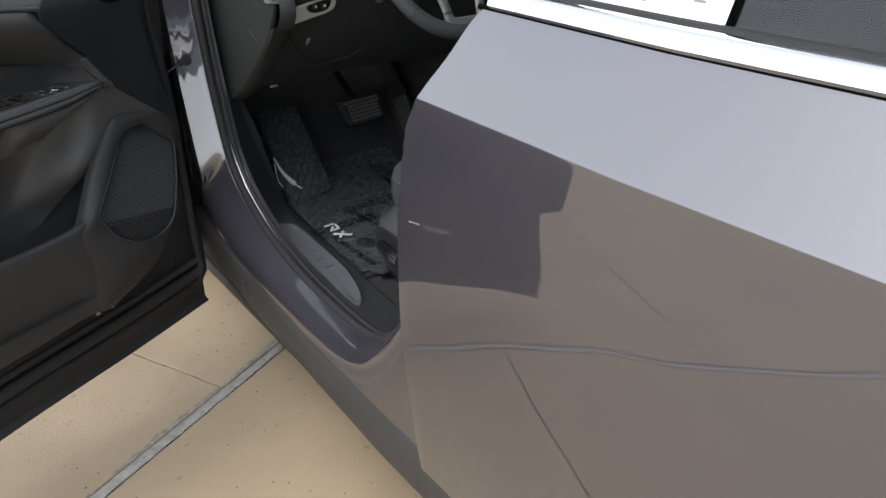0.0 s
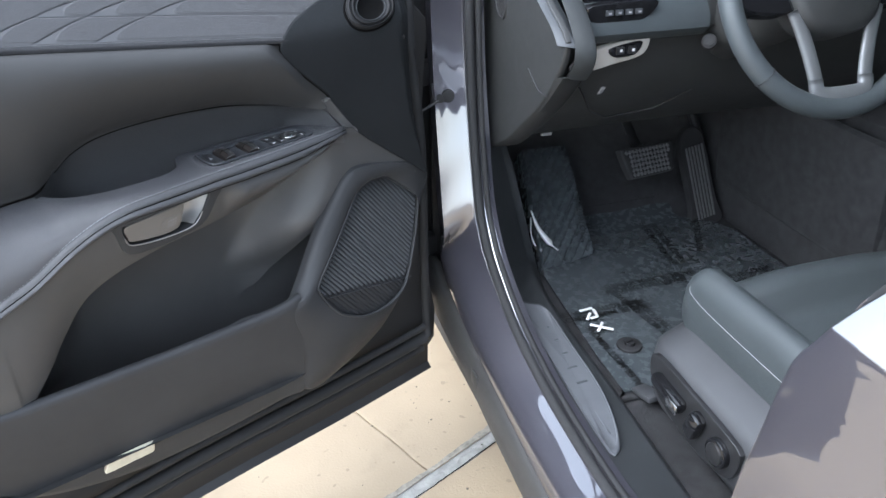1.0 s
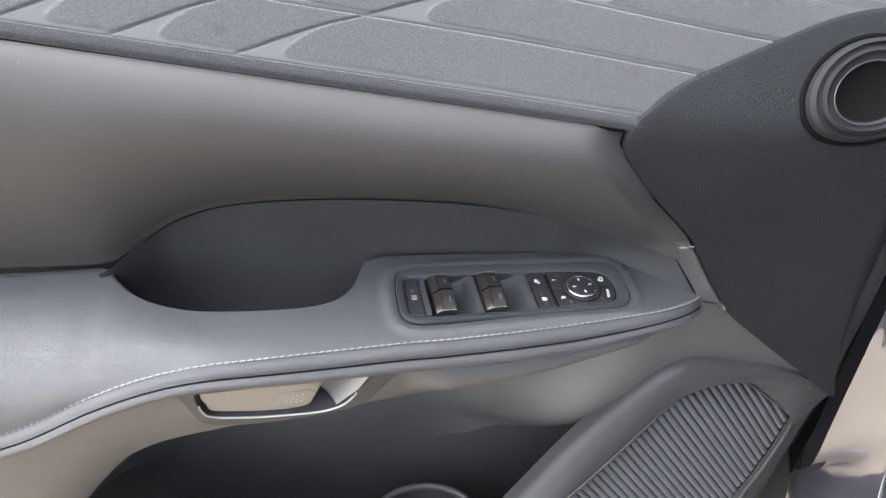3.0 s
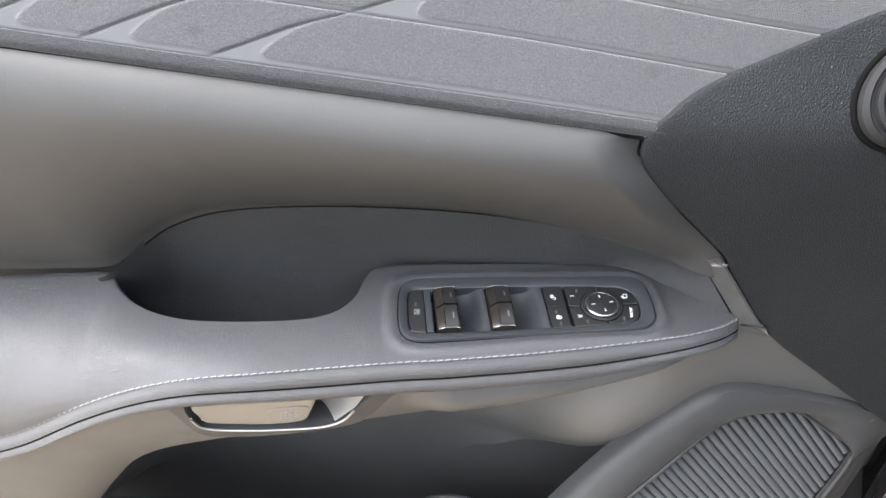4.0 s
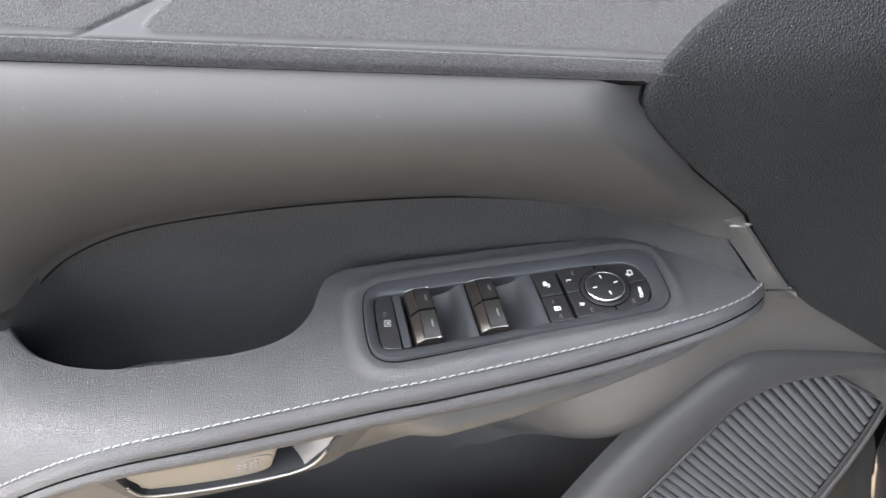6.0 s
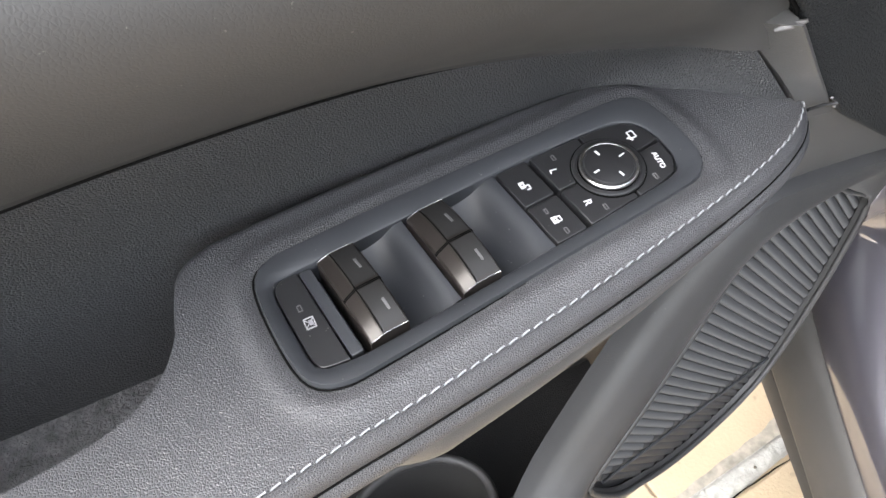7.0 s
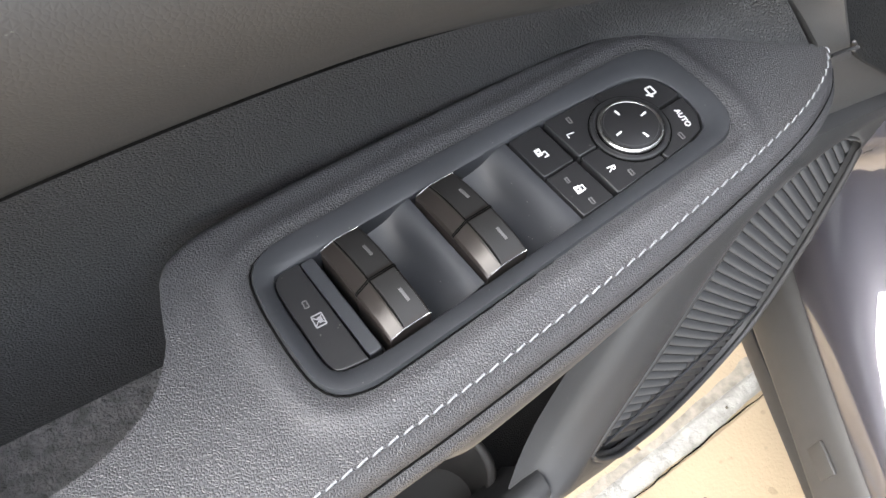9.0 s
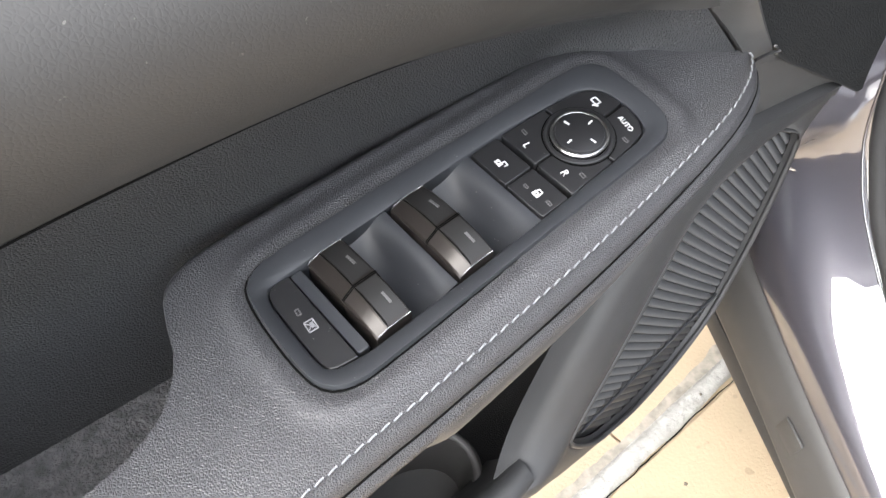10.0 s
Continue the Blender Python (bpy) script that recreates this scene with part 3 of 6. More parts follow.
# pair the two edges by their place along the door
order = np.argsort(back[:, 0], kind="stable")
rows = []
for s, wf, zf in front:
    wb = float(np.interp(s, back[order, 0], back[order, 1]))
    zb = level(s)
    row = [D(s, zb - 0.030, wb + 0.004), D(s, zb - 0.006, wb + 0.0005), D(s, zb - 0.0015, wb + 0.001)]
    for f in np.linspace(0.03, 1, 46):
        z = zb + (zf - zb) * (1 - math.cos(f * math.pi / 2)) ** (2.5 - 1.35 * ease(zb - zf, 0.004, 0.045))
        w = wb + (wf - wb) * (f + (math.sin(f * math.pi / 2) - f) * ease(zb - zf, 0.006, 0.05))
        gap = float(np.min(np.hypot(bz[:, 0] - s, bz[:, 1] - w))) if -0.09 < s < 0.14 else 1.0
        swell = 0.0020 * math.exp(-((gap - 0.0065) / 0.0045) ** 2) * (not inside(bz, s, w)) if gap < 0.02 else 0.0
        row.append(D(s, z + swell - (0.034 if in_well(s, w) else 0.0), w))
    drop = 0.019 + 0.006 * ease(s, -0.25, -0.1) - 0.013 * ease(s, 0.06, 0.184)
    row += [D(s, zf - drop * a, wf + 0.0075 * b) for a, b in ((0.05, 0.05), (0.11, 0.34), (0.26, 0.60), (0.40, 0.74), (0.45, 0.66), (0.50, 0.80), (0.60, 1.08), (0.74, 1.22), (0.87, 1.08), (0.96, 0.5), (1.0, -0.6))]
    rows.append(row)
arm = sheet("arm_rest", rows, LEATHER, door, label="black leather arm rest with pale stitching")
# seam line and stitches along the front edge
stitch = tube("stitch", [(-0.0019, 0, 0), (-0.001, 0, 0.0004), (0.001, 0, 0.0004), (0.0019, 0, 0)], 0.00041, THREAD, arm, n=6)
path = spline([D(s, z + 0.0007, w - 0.0004) for s, w, z in E_FRONT], 163)
for i in range(1, 162):
    t = Vector(path[min(i + 1, 162)] - path[i - 1]).normalized()
    o = stitch if i == 1 else stitch.copy()
    if i > 1:
        scene.collection.objects.link(o)
    o.matrix_basis = Matrix.Translation(path[i]) @ t.to_track_quat("X", "Z").to_matrix().to_4x4() @ pose(0, 0, 0, 0, 0, 9)
# near-black tube paints the shaded gap under the leather lip
tube("lip_gap", [D(s, z - 0.018 - 0.006 * ease(s, -0.25, -0.1) + 0.012 * ease(s, 0.06, 0.184), w + 0.0005) for s, w, z in spline(E_FRONT, 120)], 0.0024, GAP, arm, n=6)
groove = []
for s, w, z in spline(E_FRONT, 160):
    drop = 0.019 + 0.006 * ease(s, -0.25, -0.1) - 0.013 * ease(s, 0.06, 0.184)
    groove.append(D(s, z - 0.45 * drop, w + 0.0052))
tube("lip_groove", groove, 0.0009, GAP, arm, n=6)

# brown-lit band under the arm rest, down to the map pocket
low = curve_fn([(-0.69, 0.66), (-0.42, 0.665), (-0.385, 0.69), (-0.345, 0.735), (-0.31, 0.785), (-0.276, 0.828), (-0.227, 0.857), (-0.157, 0.874), (-0.065, 0.885), (0.033, 0.903), (0.10, 0.925), (0.15, 0.940), (0.186, 0.949)])
o_out = spline([(-0.2265, 0.9384), (-0.2215, 0.9182), (-0.2145, 0.8920), (-0.2016, 0.8835), (-0.1641, 0.8815), (-0.1252, 0.8870), (-0.091, 0.8967), (-0.0687, 0.9295), (-0.0589, 0.9477), (-0.10, 0.9465), (-0.16, 0.9435), (-0.21, 0.9405)], 72, True)
o_in = spline([(-0.2106, 0.9321), (-0.2096, 0.9094), (-0.1997, 0.8992), (-0.1576, 0.8943), (-0.1116, 0.8979), (-0.0934, 0.9188), (-0.0818, 0.9422), (-0.11, 0.9415), (-0.16, 0.938), (-0.20, 0.9345)], 72, True)
rows = []
for s, wf, zf in spline(E_FRONT, 330):
    zt = zf - 0.018 - 0.006 * ease(s, -0.25, -0.1) + 0.012 * ease(s, 0.06, 0.184)
    zb = min(low(s), zt - 0.003)
    fall = 0.020 + 0.012 * ease(-s, 0.2, 0.35)
    swell = 0.012 * ease(s, -0.062, -0.02) * (1 - ease(s, 0.12, 0.18))
    row = []
    for f in np.linspace(0, 1, 40):
        z = zt + (zb - zt) * f
        dent = 0.030 if -0.22 < s < -0.075 and inside(o_in, s, z) else 0.0
        row.append(D(s, z, wf - 0.001 + swell * math.sin(math.pi * f ** 0.85) ** 1.3 - fall * f ** 1.5 + 0.014 * ease(-s, 0.3, 0.4) * f - dent))
    rows.append(row + [D(s, zb - 0.001, wf - fall - 0.012), D(s, zb + 0.012, wf - fall - 0.055)])
sheet("pull_band", rows, TRIM, door, label="dark moulded band under the arm rest")

# inner door handle
def H(a, z, w=0.0):
    return D(a, z, float(np.interp(a, [-0.24, -0.2, -0.12, -0.06], [0.0745, 0.0735, 0.066, 0.057])) + 0.0015 + w - 0.20 * max(0, 0.945 - z))


def L(a, z, w=0.0):
    """The lever's face, which stands more upright than its bezel."""
    return H(a, z, w + 0.05 * (0.9385 - z))


def ring_sheet(name, outlines, mat, parent, label=""):
    return sheet(name, outlines, mat, parent, loop=True, label=label)


handle = ring_sheet("handle_bezel", [[H(a, z, -0.002) for a, z in o_out], [H(a, z, 0.0015) for a, z in o_out * 0.985 + o_out.mean(0) * 0.015], [H(a, z, 0.002) for a, z in o_in * 0.93 + o_out * 0.07], [H(a, z, 0.0) for a, z in o_in], [H(a, z, -0.02) for a, z in o_in * 0.96 + o_in.mean(0) * 0.04]], RIMP, door, "dark bezel of the inner door handle")
# flat black plate paints the shade at the back of the handle recess
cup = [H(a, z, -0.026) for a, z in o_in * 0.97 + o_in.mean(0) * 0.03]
mesh("cup", cup, [tuple(range(72))], BLACK, handle, "black plate painting the shade in the handle hollow")
low_half = sorted([p for p in o_in if p[1] < 0.918], key=lambda p: p[0])
tube("bright_line", [L(a, z + 0.0006, 0.0012) for a, z in low_half], 0.0009, DISH, handle, n=6)
prism("lever", spline([(-0.2075, 0.9300), (-0.2065, 0.9120), (-0.2020, 0.9045), (-0.1623, 0.8985), (-0.1345, 0.9015), (-0.1275, 0.9120), (-0.1205, 0.9380), (-0.135, 0.9380), (-0.17, 0.9350)], 48, True), -0.018, -0.0015, LEVER, handle, 0.002, "champagne metal lever", L)
# concave bright dish between the lever and the bezel's end
rows = []
for z in np.linspace(0.9000, 0.9405, 16):
    right_a = float(np.interp(z, [0.8979, 0.9188, 0.9422], [-0.1116, -0.0934, -0.0818])) - 0.0006
    left_a = float(np.interp(z, [0.9020, 0.9130, 0.9385], [-0.1310, -0.1240, -0.1165])) + 0.0005
    rows.append([L(right_a + (left_a - right_a) * u, z, -0.001 - 0.024 * math.sin(u * math.pi / 2) ** 0.9) for u in np.linspace(0, 1, 14)])
sheet("lever_dish", rows, DISH, handle, label="bright concave finger dish", sharp=80)
prism("grip_pad", spline([(-0.1585, 0.9125), (-0.1514, 0.9225), (-0.1271, 0.9240), (-0.1325, 0.9065), (-0.155, 0.9050)], 30, True), -0.004, -0.0009, LEVER, handle, 0.0006, "", L)
for i in range(4):
    for j in range(3):
        p = L(-0.1480 + 0.0036 * i + 0.0010 * j, 0.9095 + 0.0042 * j + 0.0006 * i, -0.0006)
        disc("dimple", 0.0008, 0.0006, Matrix.Translation(p) @ pose(0, 0, 0, 90, 0, 0), MUTED, handle, n=8, bevel=0)

# lower trim, map pocket lip and speaker rim
lip = curve_fn([(-0.69, 0.712), (-0.45, 0.708), (-0.38, 0.7055), (-0.187, 0.704), (-0.07, 0.706), (0.0, 0.709), (0.035, 0.714), (0.06, 0.717)])
foot = curve_fn([(-0.69, 0.62), (-0.5, 0.585), (-0.454, 0.552), (-0.385, 0.502), (-0.257, 0.470), (-0.106, 0.472), (0.035, 0.488), (0.06, 0.494)])


def low_w(s, z):
    return 0.068 - 0.36 * smooth_pos(s - 0.03, 0.01) - 0.22 * max(0.0, 0.70 - z) * (1 - ease(s, 0.0, 0.12))


rows = []
for s in np.linspace(-0.645, 0.045, 80):
    t, b = lip(s), foot(s)
    row = [D(s, t - 0.09, low_w(s, t) - 0.045), D(s, t - 0.012, low_w(s, t) - 0.022), D(s, t - 0.002, low_w(s, t) - 0.016), D(s, t + 0.0005, low_w(s, t) - 0.010), D(s, t - 0.001, low_w(s, t) - 0.003)]
    row += [D(s, t + (b - t) * f, low_w(s, t + (b - t) * f) + 0.004 * math.sin(math.pi * f)) for f in np.linspace(0.025, 1, 22)]
    row += [D(s, b - 0.004, low_w(s, b) - 0.006), D(s, b - 0.002, low_w(s, b) - 0.075)]
    rows.append(row)
sheet("lower_trim", rows, RIMP, door, label="dark grained lower door trim with map pocket")
O_SPK = [(0.083, 0.703), (0.090, 0.724), (0.126, 0.762), (0.168, 0.808), (0.190, 0.832), (0.208, 0.844), (0.228, 0.850), (0.268, 0.846), (0.305, 0.818), (0.340, 0.790), (0.344, 0.775), (0.330, 0.725), (0.312, 0.678), (0.297, 0.645), (0.282, 0.622), (0.262, 0.610), (0.237, 0.604), (0.205, 0.604), (0.172, 0.612), (0.145, 0.627), (0.115, 0.649)]
spk, rim = spline(O_SPK, 90, True), spline(O_RIM, 90, True)


def grille_w(s, z):
    """The grille's gently bowed face."""
    return 0.1761 - 0.2138 * s - 0.1488 * z - 0.214 * (z - 0.7) ** 2


def skin(a, b, f, lift=0.0):
    p = a[:2] + (b - a[:2]) * f
    wb = grille_w(b[0], b[1]) + 0.003
    return D(p[0], p[1], a[2] + (wb - a[2]) * f + lift)


rows = [[D(a[0], a[1], a[2] - 0.018) for a in rim], [D(a[0], a[1], a[2] - 0.006) for a in rim], [skin(a, b, 0.04, 0.001) for a, b in zip(rim, spk)]]
rows += [[skin(a, b, f, 0.006 * math.sin(math.pi * f)) for a, b in zip(rim, spk)] for f in (0.2, 0.4, 0.6, 0.8)]
rows += [[skin(a, b, 0.94, 0.001) for a, b in zip(rim, spk)], [skin(a, b, 0.985, -0.001) for a, b in zip(rim, spk)], [skin(a, b, 1.0, -0.007) for a, b in zip(rim, spk)]]
sheet("speaker_rim", rows, RIMP, door, loop=True, label="dark moulded rim round the speaker")
cz = spk.mean(axis=0)
rows = [[D(*(cz + (p - cz) * f), grille_w(*(cz + (p - cz) * f)) - 0.0060) for p in spk] for f in (1.02, 0.8, 0.6, 0.4, 0.2, 0.01)]
tube("grille_bead", [D(p[0], p[1], grille_w(*p) + 0.0022) for p in spk], 0.0022, RIMP, door, n=8, closed=True, label="rounded bead round the speaker grille")
grille = sheet("speaker_grille", rows, WEAVE, door, loop=True, label="ribbed black speaker grille")
RIB, RIB_N = np.array((0.616, -0.788)), np.array((0.788, 0.616))
for c in np.arange(0.5010, 0.756, 0.0068):
    cuts = []
    for j in range(90):
        p, q = spk[j], spk[(j + 1) % 90]
        dp0, dq0 = p @ RIB_N - c, q @ RIB_N - c
        if dp0 * dq0 < 0:
            cuts.append(float((p + (q - p) * dp0 / (dp0 - dq0)) @ RIB))
    if len(cuts) >= 2 and max(cuts) - min(cuts) > 0.012:
        a, b = min(cuts) + 0.0025, max(cuts) - 0.0025
        rows = []
        for k, u in enumerate(np.arange(a, b, 0.0014)):
            s0, z0 = RIB * u + RIB_N * c
            cut = k % 2 and z0 > 0.690 - 0.245 * (s0 - 0.092)  # woven above the slanted line, plain below
            half, low = (0.0020, 0.0015) if cut else (0.0032, 0.0)
            row = []
            for off, h in ((-half, -0.0012), (-half * 0.65, -0.0001), (0.0, 0.0002), (half * 0.65, -0.0001), (half, -0.0012)):
                s, z = RIB * u + RIB_N * (c + off)
                row.append(D(s, z, grille_w(s, z) - 0.0035 + h - low))
            rows.append(row)
        sheet("rib", rows, WEAVE, grille, sharp=80)
# slanted fine line across the grille
tube("grille_line", [D(s, 0.684 - 0.245 * (s - 0.092), grille_w(s, 0.684 - 0.245 * (s - 0.092)) - 0.003) for s in np.linspace(0.10, 0.305, 20)], 0.0014, BEZEL, grille, n=6)

# bottle holder ring in the map pocket
ring = tube("bottle_ring", [D(-0.02 + 0.056 * math.cos(t), 0.640, 0.006 + 0.042 * math.sin(t)) for t in np.linspace(0, math.tau, 40, endpoint=False)], 0.004, TRIM, door, n=8, closed=True, flat=1.4, label="dark bottle holder ring in the map pocket")
rows = [[D(-0.02 + r * math.cos(t), z, 0.004 + r * 0.75 * math.sin(t)) for t in np.linspace(0, math.tau, 40, endpoint=False)] for r, z in ((0.054, 0.640), (0.050, 0.60), (0.046, 0.56), (0.002, 0.56))]
sheet("bottle_cup", rows, TRIM, ring, loop=True)
# recycling-style mark moulded in the pocket wall
for i in range(4):
    box("mould_mark", (0.006, 0.001, 0.004), Matrix.Translation(D(-0.008 + 0.008 * (i % 2), 0.765 + 0.007 * (i // 2), -0.108)), TRIM, door, 0.0004)

# courtesy lamp and two clips on the lower edge
prism("courtesy_lamp", spline([(-0.313, 0.513), (-0.307, 0.528), (-0.300, 0.532), (-0.238, 0.534), (-0.232, 0.528), (-0.234, 0.515), (-0.24, 0.512), (-0.305, 0.509)], 40, True), -0.004, 0.0035, LENS, door, 0.002, "cream courtesy lamp lens", lambda a, z, w: D(a, z, low_w(a, z) + w + 0.009))
for s in (0.075, 0.112):
    box("trim_clip", (0.008, 0.006, 0.014), Matrix.Translation(D(s, 0.452, -0.028)), MUTED, door, 0.001, "small pale trim clip")
# seam above the trim end and the little gusset by the arm rest tip
tube("gusset_seam", [D(0.186, 0.9635, 0.006), D(0.195, 0.9625, 0.0062), D(0.206, 0.958, 0.0055)], 0.0009, BLACK, door, n=6)
rows = [[D(a, b, c), D(d - 0.002, e, 0.0035), D(d, e, 0.0025)] for a, b, c, d, e in ((0.146, 1.012, -0.016, 0.162, 1.018), (0.158, 0.998, -0.010, 0.172, 1.004), (0.170, 0.983, -0.004, 0.186, 0.984), (0.181, 0.968, 0.001, 0.199, 0.966), (0.187, 0.954, 0.003, 0.211, 0.949))]
sheet("gusset", rows, TRIM, door, back=(0, 0.012, 0), label="dark gusset beside the corner panel")
for a, b in ((D(0.155, 1.0125, -0.004), D(0.163, 1.019, 0.0025)), (D(0.203, 0.9615, 0.004), D(0.210, 0.9520, 0.003))):
    tube("trim_tip", [a, tuple((np.array(a) + np.array(b)) / 2), b], [0.0008, 0.0016, 0.0008], DIM, door, n=8, label="pale trim tip")
box("front_cover", (0.13, 0.03, 0.86), Matrix.Translation(D(0.475, 0.84, -0.205)), MATT, door, 0.01, "dark cover at the hinge edge")
# brake between door and pillar
tube("check_strap", [D(0.375, 0.905, -0.085), D(0.42, 0.912, -0.098), D(0.482, 0.926, -0.108)], 0.0035, BLACK, door, n=8, label="black door check strap", flat=0.6)
for z in (0.56, 0.96):
    box("hinge", (0.09, 0.03, 0.05), Matrix.Translation(D(0.46, z, -0.175)), BLACK, door, 0.006, "dark steel door hinge")

# ---- switch panel in the arm rest ----
ZP = 0.9705


def P(s, w, z):
    return (s, -w, z)


rows = [[P(a, b, ZP - 0.006) for a, b in bz], [P(a, b, ZP + 0.0012) for a, b in bz], [P(*(bz[i] + (wl[i] - bz[i]) * 0.06), ZP + 0.0030) for i in range(120)], [P(*(bz[i] + (wl[i] - bz[i]) * 0.16), ZP + 0.0030) for i in range(120)],
        [P(*(bz[i] + (wl[i] - bz[i]) * 0.92), ZP + 0.0016) for i in range(120)], [P(a, b, ZP + 0.0010) for a, b in wl], [P(a, b, ZP - 0.016) for a, b in wl]]
panel = sheet("switch_panel", rows, BEZEL, door, loop=True, label="dark grey switch panel with white symbols")
tube("panel_gap", [P(a, b, ZP + 0.0002) for a, b in bz + (bz - bz.mean(0)) * 0.008], 0.0004, GAP, panel, n=6, closed=True)
mesh("well_floor", [P(a, b, ZP - 0.013) for a, b in wl], [tuple(range(120))], BUTTON, panel)


def across(s, b):
    """A place on the panel: s at its outer edge, b from 0 there to 1 at its inner edge."""
    w0, w1 = -0.0122 - 0.0800 * (s + 0.048), 0.0314 - 0.0930 * (s + 0.052)
    return np.array((s + 0.0052 * b, w0 + (w1 - w0) * b))


def quad(s0, s1, b0, b1, gap=0.0004, r=0.0010):
    c = [across(s0 + gap, b0), across(s1 - gap, b0), across(s1 - gap, b1), across(s0 + gap, b1)]
    pts = []
    for i in range(4):
        p, a, b = c[i], c[i - 1], c[(i + 1) % 4]
        u, v = (a - p) / np.linalg.norm(a - p), (b - p) / np.linalg.norm(b - p)
        for k in (0.0, 0.5, 1.0):
            pts.append(p + u * r * (1 - k) ** 2 + v * r * k**2)
    return pts


def key(name, outline, h, label="", mat=BUTTON, low=-0.012, parent=panel):
    return prism(name, outline, ZP + low, ZP + h, mat, parent, 0.0006, label, P)


TEXT = pose(0, 0, 0, 0, 0, -90)


def print_at(name, text, size, s, w, z, parent, mat=MARK):
    return words(name, text, size, Matrix.Translation(P(s, w, z)) @ TEXT @ pose(0, 0, 0, 0, 0, -6), mat, parent)


def bar(parent, s, w, z, ls, lw, mat=MARK, turn=0.0):
    box("print", (ls, lw, 0.0003), Matrix.Translation(P(s, w, z)) @ pose(0, 0, 0, 0, 0, turn), mat, parent, 0)


def frame_bars(parent, s, w, z, ls, lw, t=0.0004, mat=MUTED):
    for ds, dw, a, b in ((-ls / 2, 0, t, lw), (ls / 2, 0, t, lw), (0, -lw / 2, ls, t), (0, lw / 2, ls, t)):
        bar(parent, s + ds, w + dw, z, a, b, mat)


# window lock key, rounded like the panel's end
lock_out = spline([(-0.0487, -0.0112), (-0.0542, -0.0111), (-0.0576, -0.0092), (-0.0589, -0.0050), (-0.0586, 0.004), (-0.0575, 0.016), (-0.0564, 0.0252), (-0.0551, 0.0286), (-0.0528, 0.0305), (-0.0440, 0.0312)], 40)
k = key("window_lock_key", lock_out, 0.0006, "black window lock key with a white symbol")
frame_bars(k, -0.0530, 0.0040, ZP + 0.0008, 0.0014, 0.0026, mat=DIM)
frame_bars(k, -0.0517, 0.0113, ZP + 0.0008, 0.0036, 0.0044, 0.0004, MUTED)
for d in (-1, 1):
    bar(k, -0.0517, 0.0113, ZP + 0.00085, 0.0003, 0.0044, MUTED, 45 * d)
bar(k, -0.0512, 0.0113, ZP + 0.00085, 0.0014, 0.0022, MUTED)
key("divider", quad(-0.0486, -0.0432, 0.02, 0.98, 0.0003), 0.0, mat=BEZEL)


def window_switch(s0, s1):
    """A pair of rockers end to end, with edge highlights painted as thin chrome tubes."""
    for b0, b1, lean in ((0.06, 0.551, -1), (0.557, 1.0, 1)):
        rows = []
        for b in np.linspace(b0, b1, 14):
            f = (b - b0) / (b1 - b0)
            outer = f if lean < 0 else 1 - f
            top = 0.0086 - 0.0036 * (1 - outer) ** 2.6
            row = []
            for a, h in ((0, -1), (0.0, 0.42), (0.04, 0.56), (0.30, 0.92), (0.33, 1.0), (0.96, 1.0), (0.99, 0.94), (1.0, 0.85), (1.0, -1)):
                q = across(s0 + (s1 - s0) * a, b)
                row.append(P(q[0], q[1], ZP + (top * h if h > 0 else -0.012)))
            rows.append(row)
        first, last = rows[0], rows[-1]
        rows = [[(x, y, ZP - 0.012) for x, y, z in first]] + rows + [[(x, y, ZP - 0.012) for x, y, z in last]]
        sw = sheet("window_switch", rows, SWITCH, panel, label="bronze edged window switch", sharp=16)
        cap_rows = []
        for b in np.linspace(b0 + 0.02, b1 - 0.03, 12):
            f = (b - b0) / (b1 - b0)
            outer = f if lean < 0 else 1 - f
            top = 0.0089 - 0.0036 * (1 - outer) ** 2.6
            cap_rows.append([P(*across(s0 + (s1 - s0) * a, b), ZP + top + e) for a, e in ((0.35, -0.0006), (0.37, 0.0003), (0.65, 0.0003), (0.93, 0.0003), (0.95, -0.0006))])
        sheet("cap", cap_rows, SWTOP, sw, label="dark cap", sharp=24)
        tube("cap_gap", [P(*across(s0 + (s1 - s0) * 0.342, b), ZP + 0.0089 - 0.0036 * (1 - ((b - b0) / (b1 - b0) if lean < 0 else (b1 - b) / (b1 - b0))) ** 2.6) for b in np.linspace(b0 + 0.012, b1 - 0.012, 10)], 0.00022, GAP, sw, n=5)
        bm = 0.45 * b0 + 0.55 * b1
        f = (bm - b0) / (b1 - b0)
        top = 0.0094 - 0.0036 * (1 - (f if lean < 0 else 1 - f)) ** 2.6
        q = across(s0 + (s1 - s0) * 0.74, bm)
        box("print", (0.0010, 0.0050, 0.0003), Matrix.Translation(P(q[0], q[1], ZP + top)) @ pose(0, 0, 0, 9 * lean, 0, 8), DIM, sw, 0)
        be = b1 if lean > 0 else b0
        rim = [P(*across(s0 + (s1 - s0) * a, be), ZP + 0.0086 * h - 0.0036 + 0.0004) for a, h in ((0.0, 0.75), (0.12, 0.85), (0.36, 1.0), (0.7, 1.0), (0.98, 0.97))]
        # thin chrome tube paints the highlight on the rocker's outer edge
        tube("edge_line", rim, 0.00013, CHROME, sw, n=6)
        be = b0 + 0.006 if lean > 0 else b1 - 0.004
        rim = [P(*across(s0 + (s1 - s0) * a, be), ZP + 0.0089 * h + 0.0003) for a, h in ((0.0, 0.42), (0.04, 0.56), (0.30, 0.92), (0.33, 1.0), (0.96, 1.0), (0.99, 0.94))]
        # near-black tube paints the shaded gap between the two rockers
        tube("edge_line", rim, 0.00022, GAP, sw, n=6)


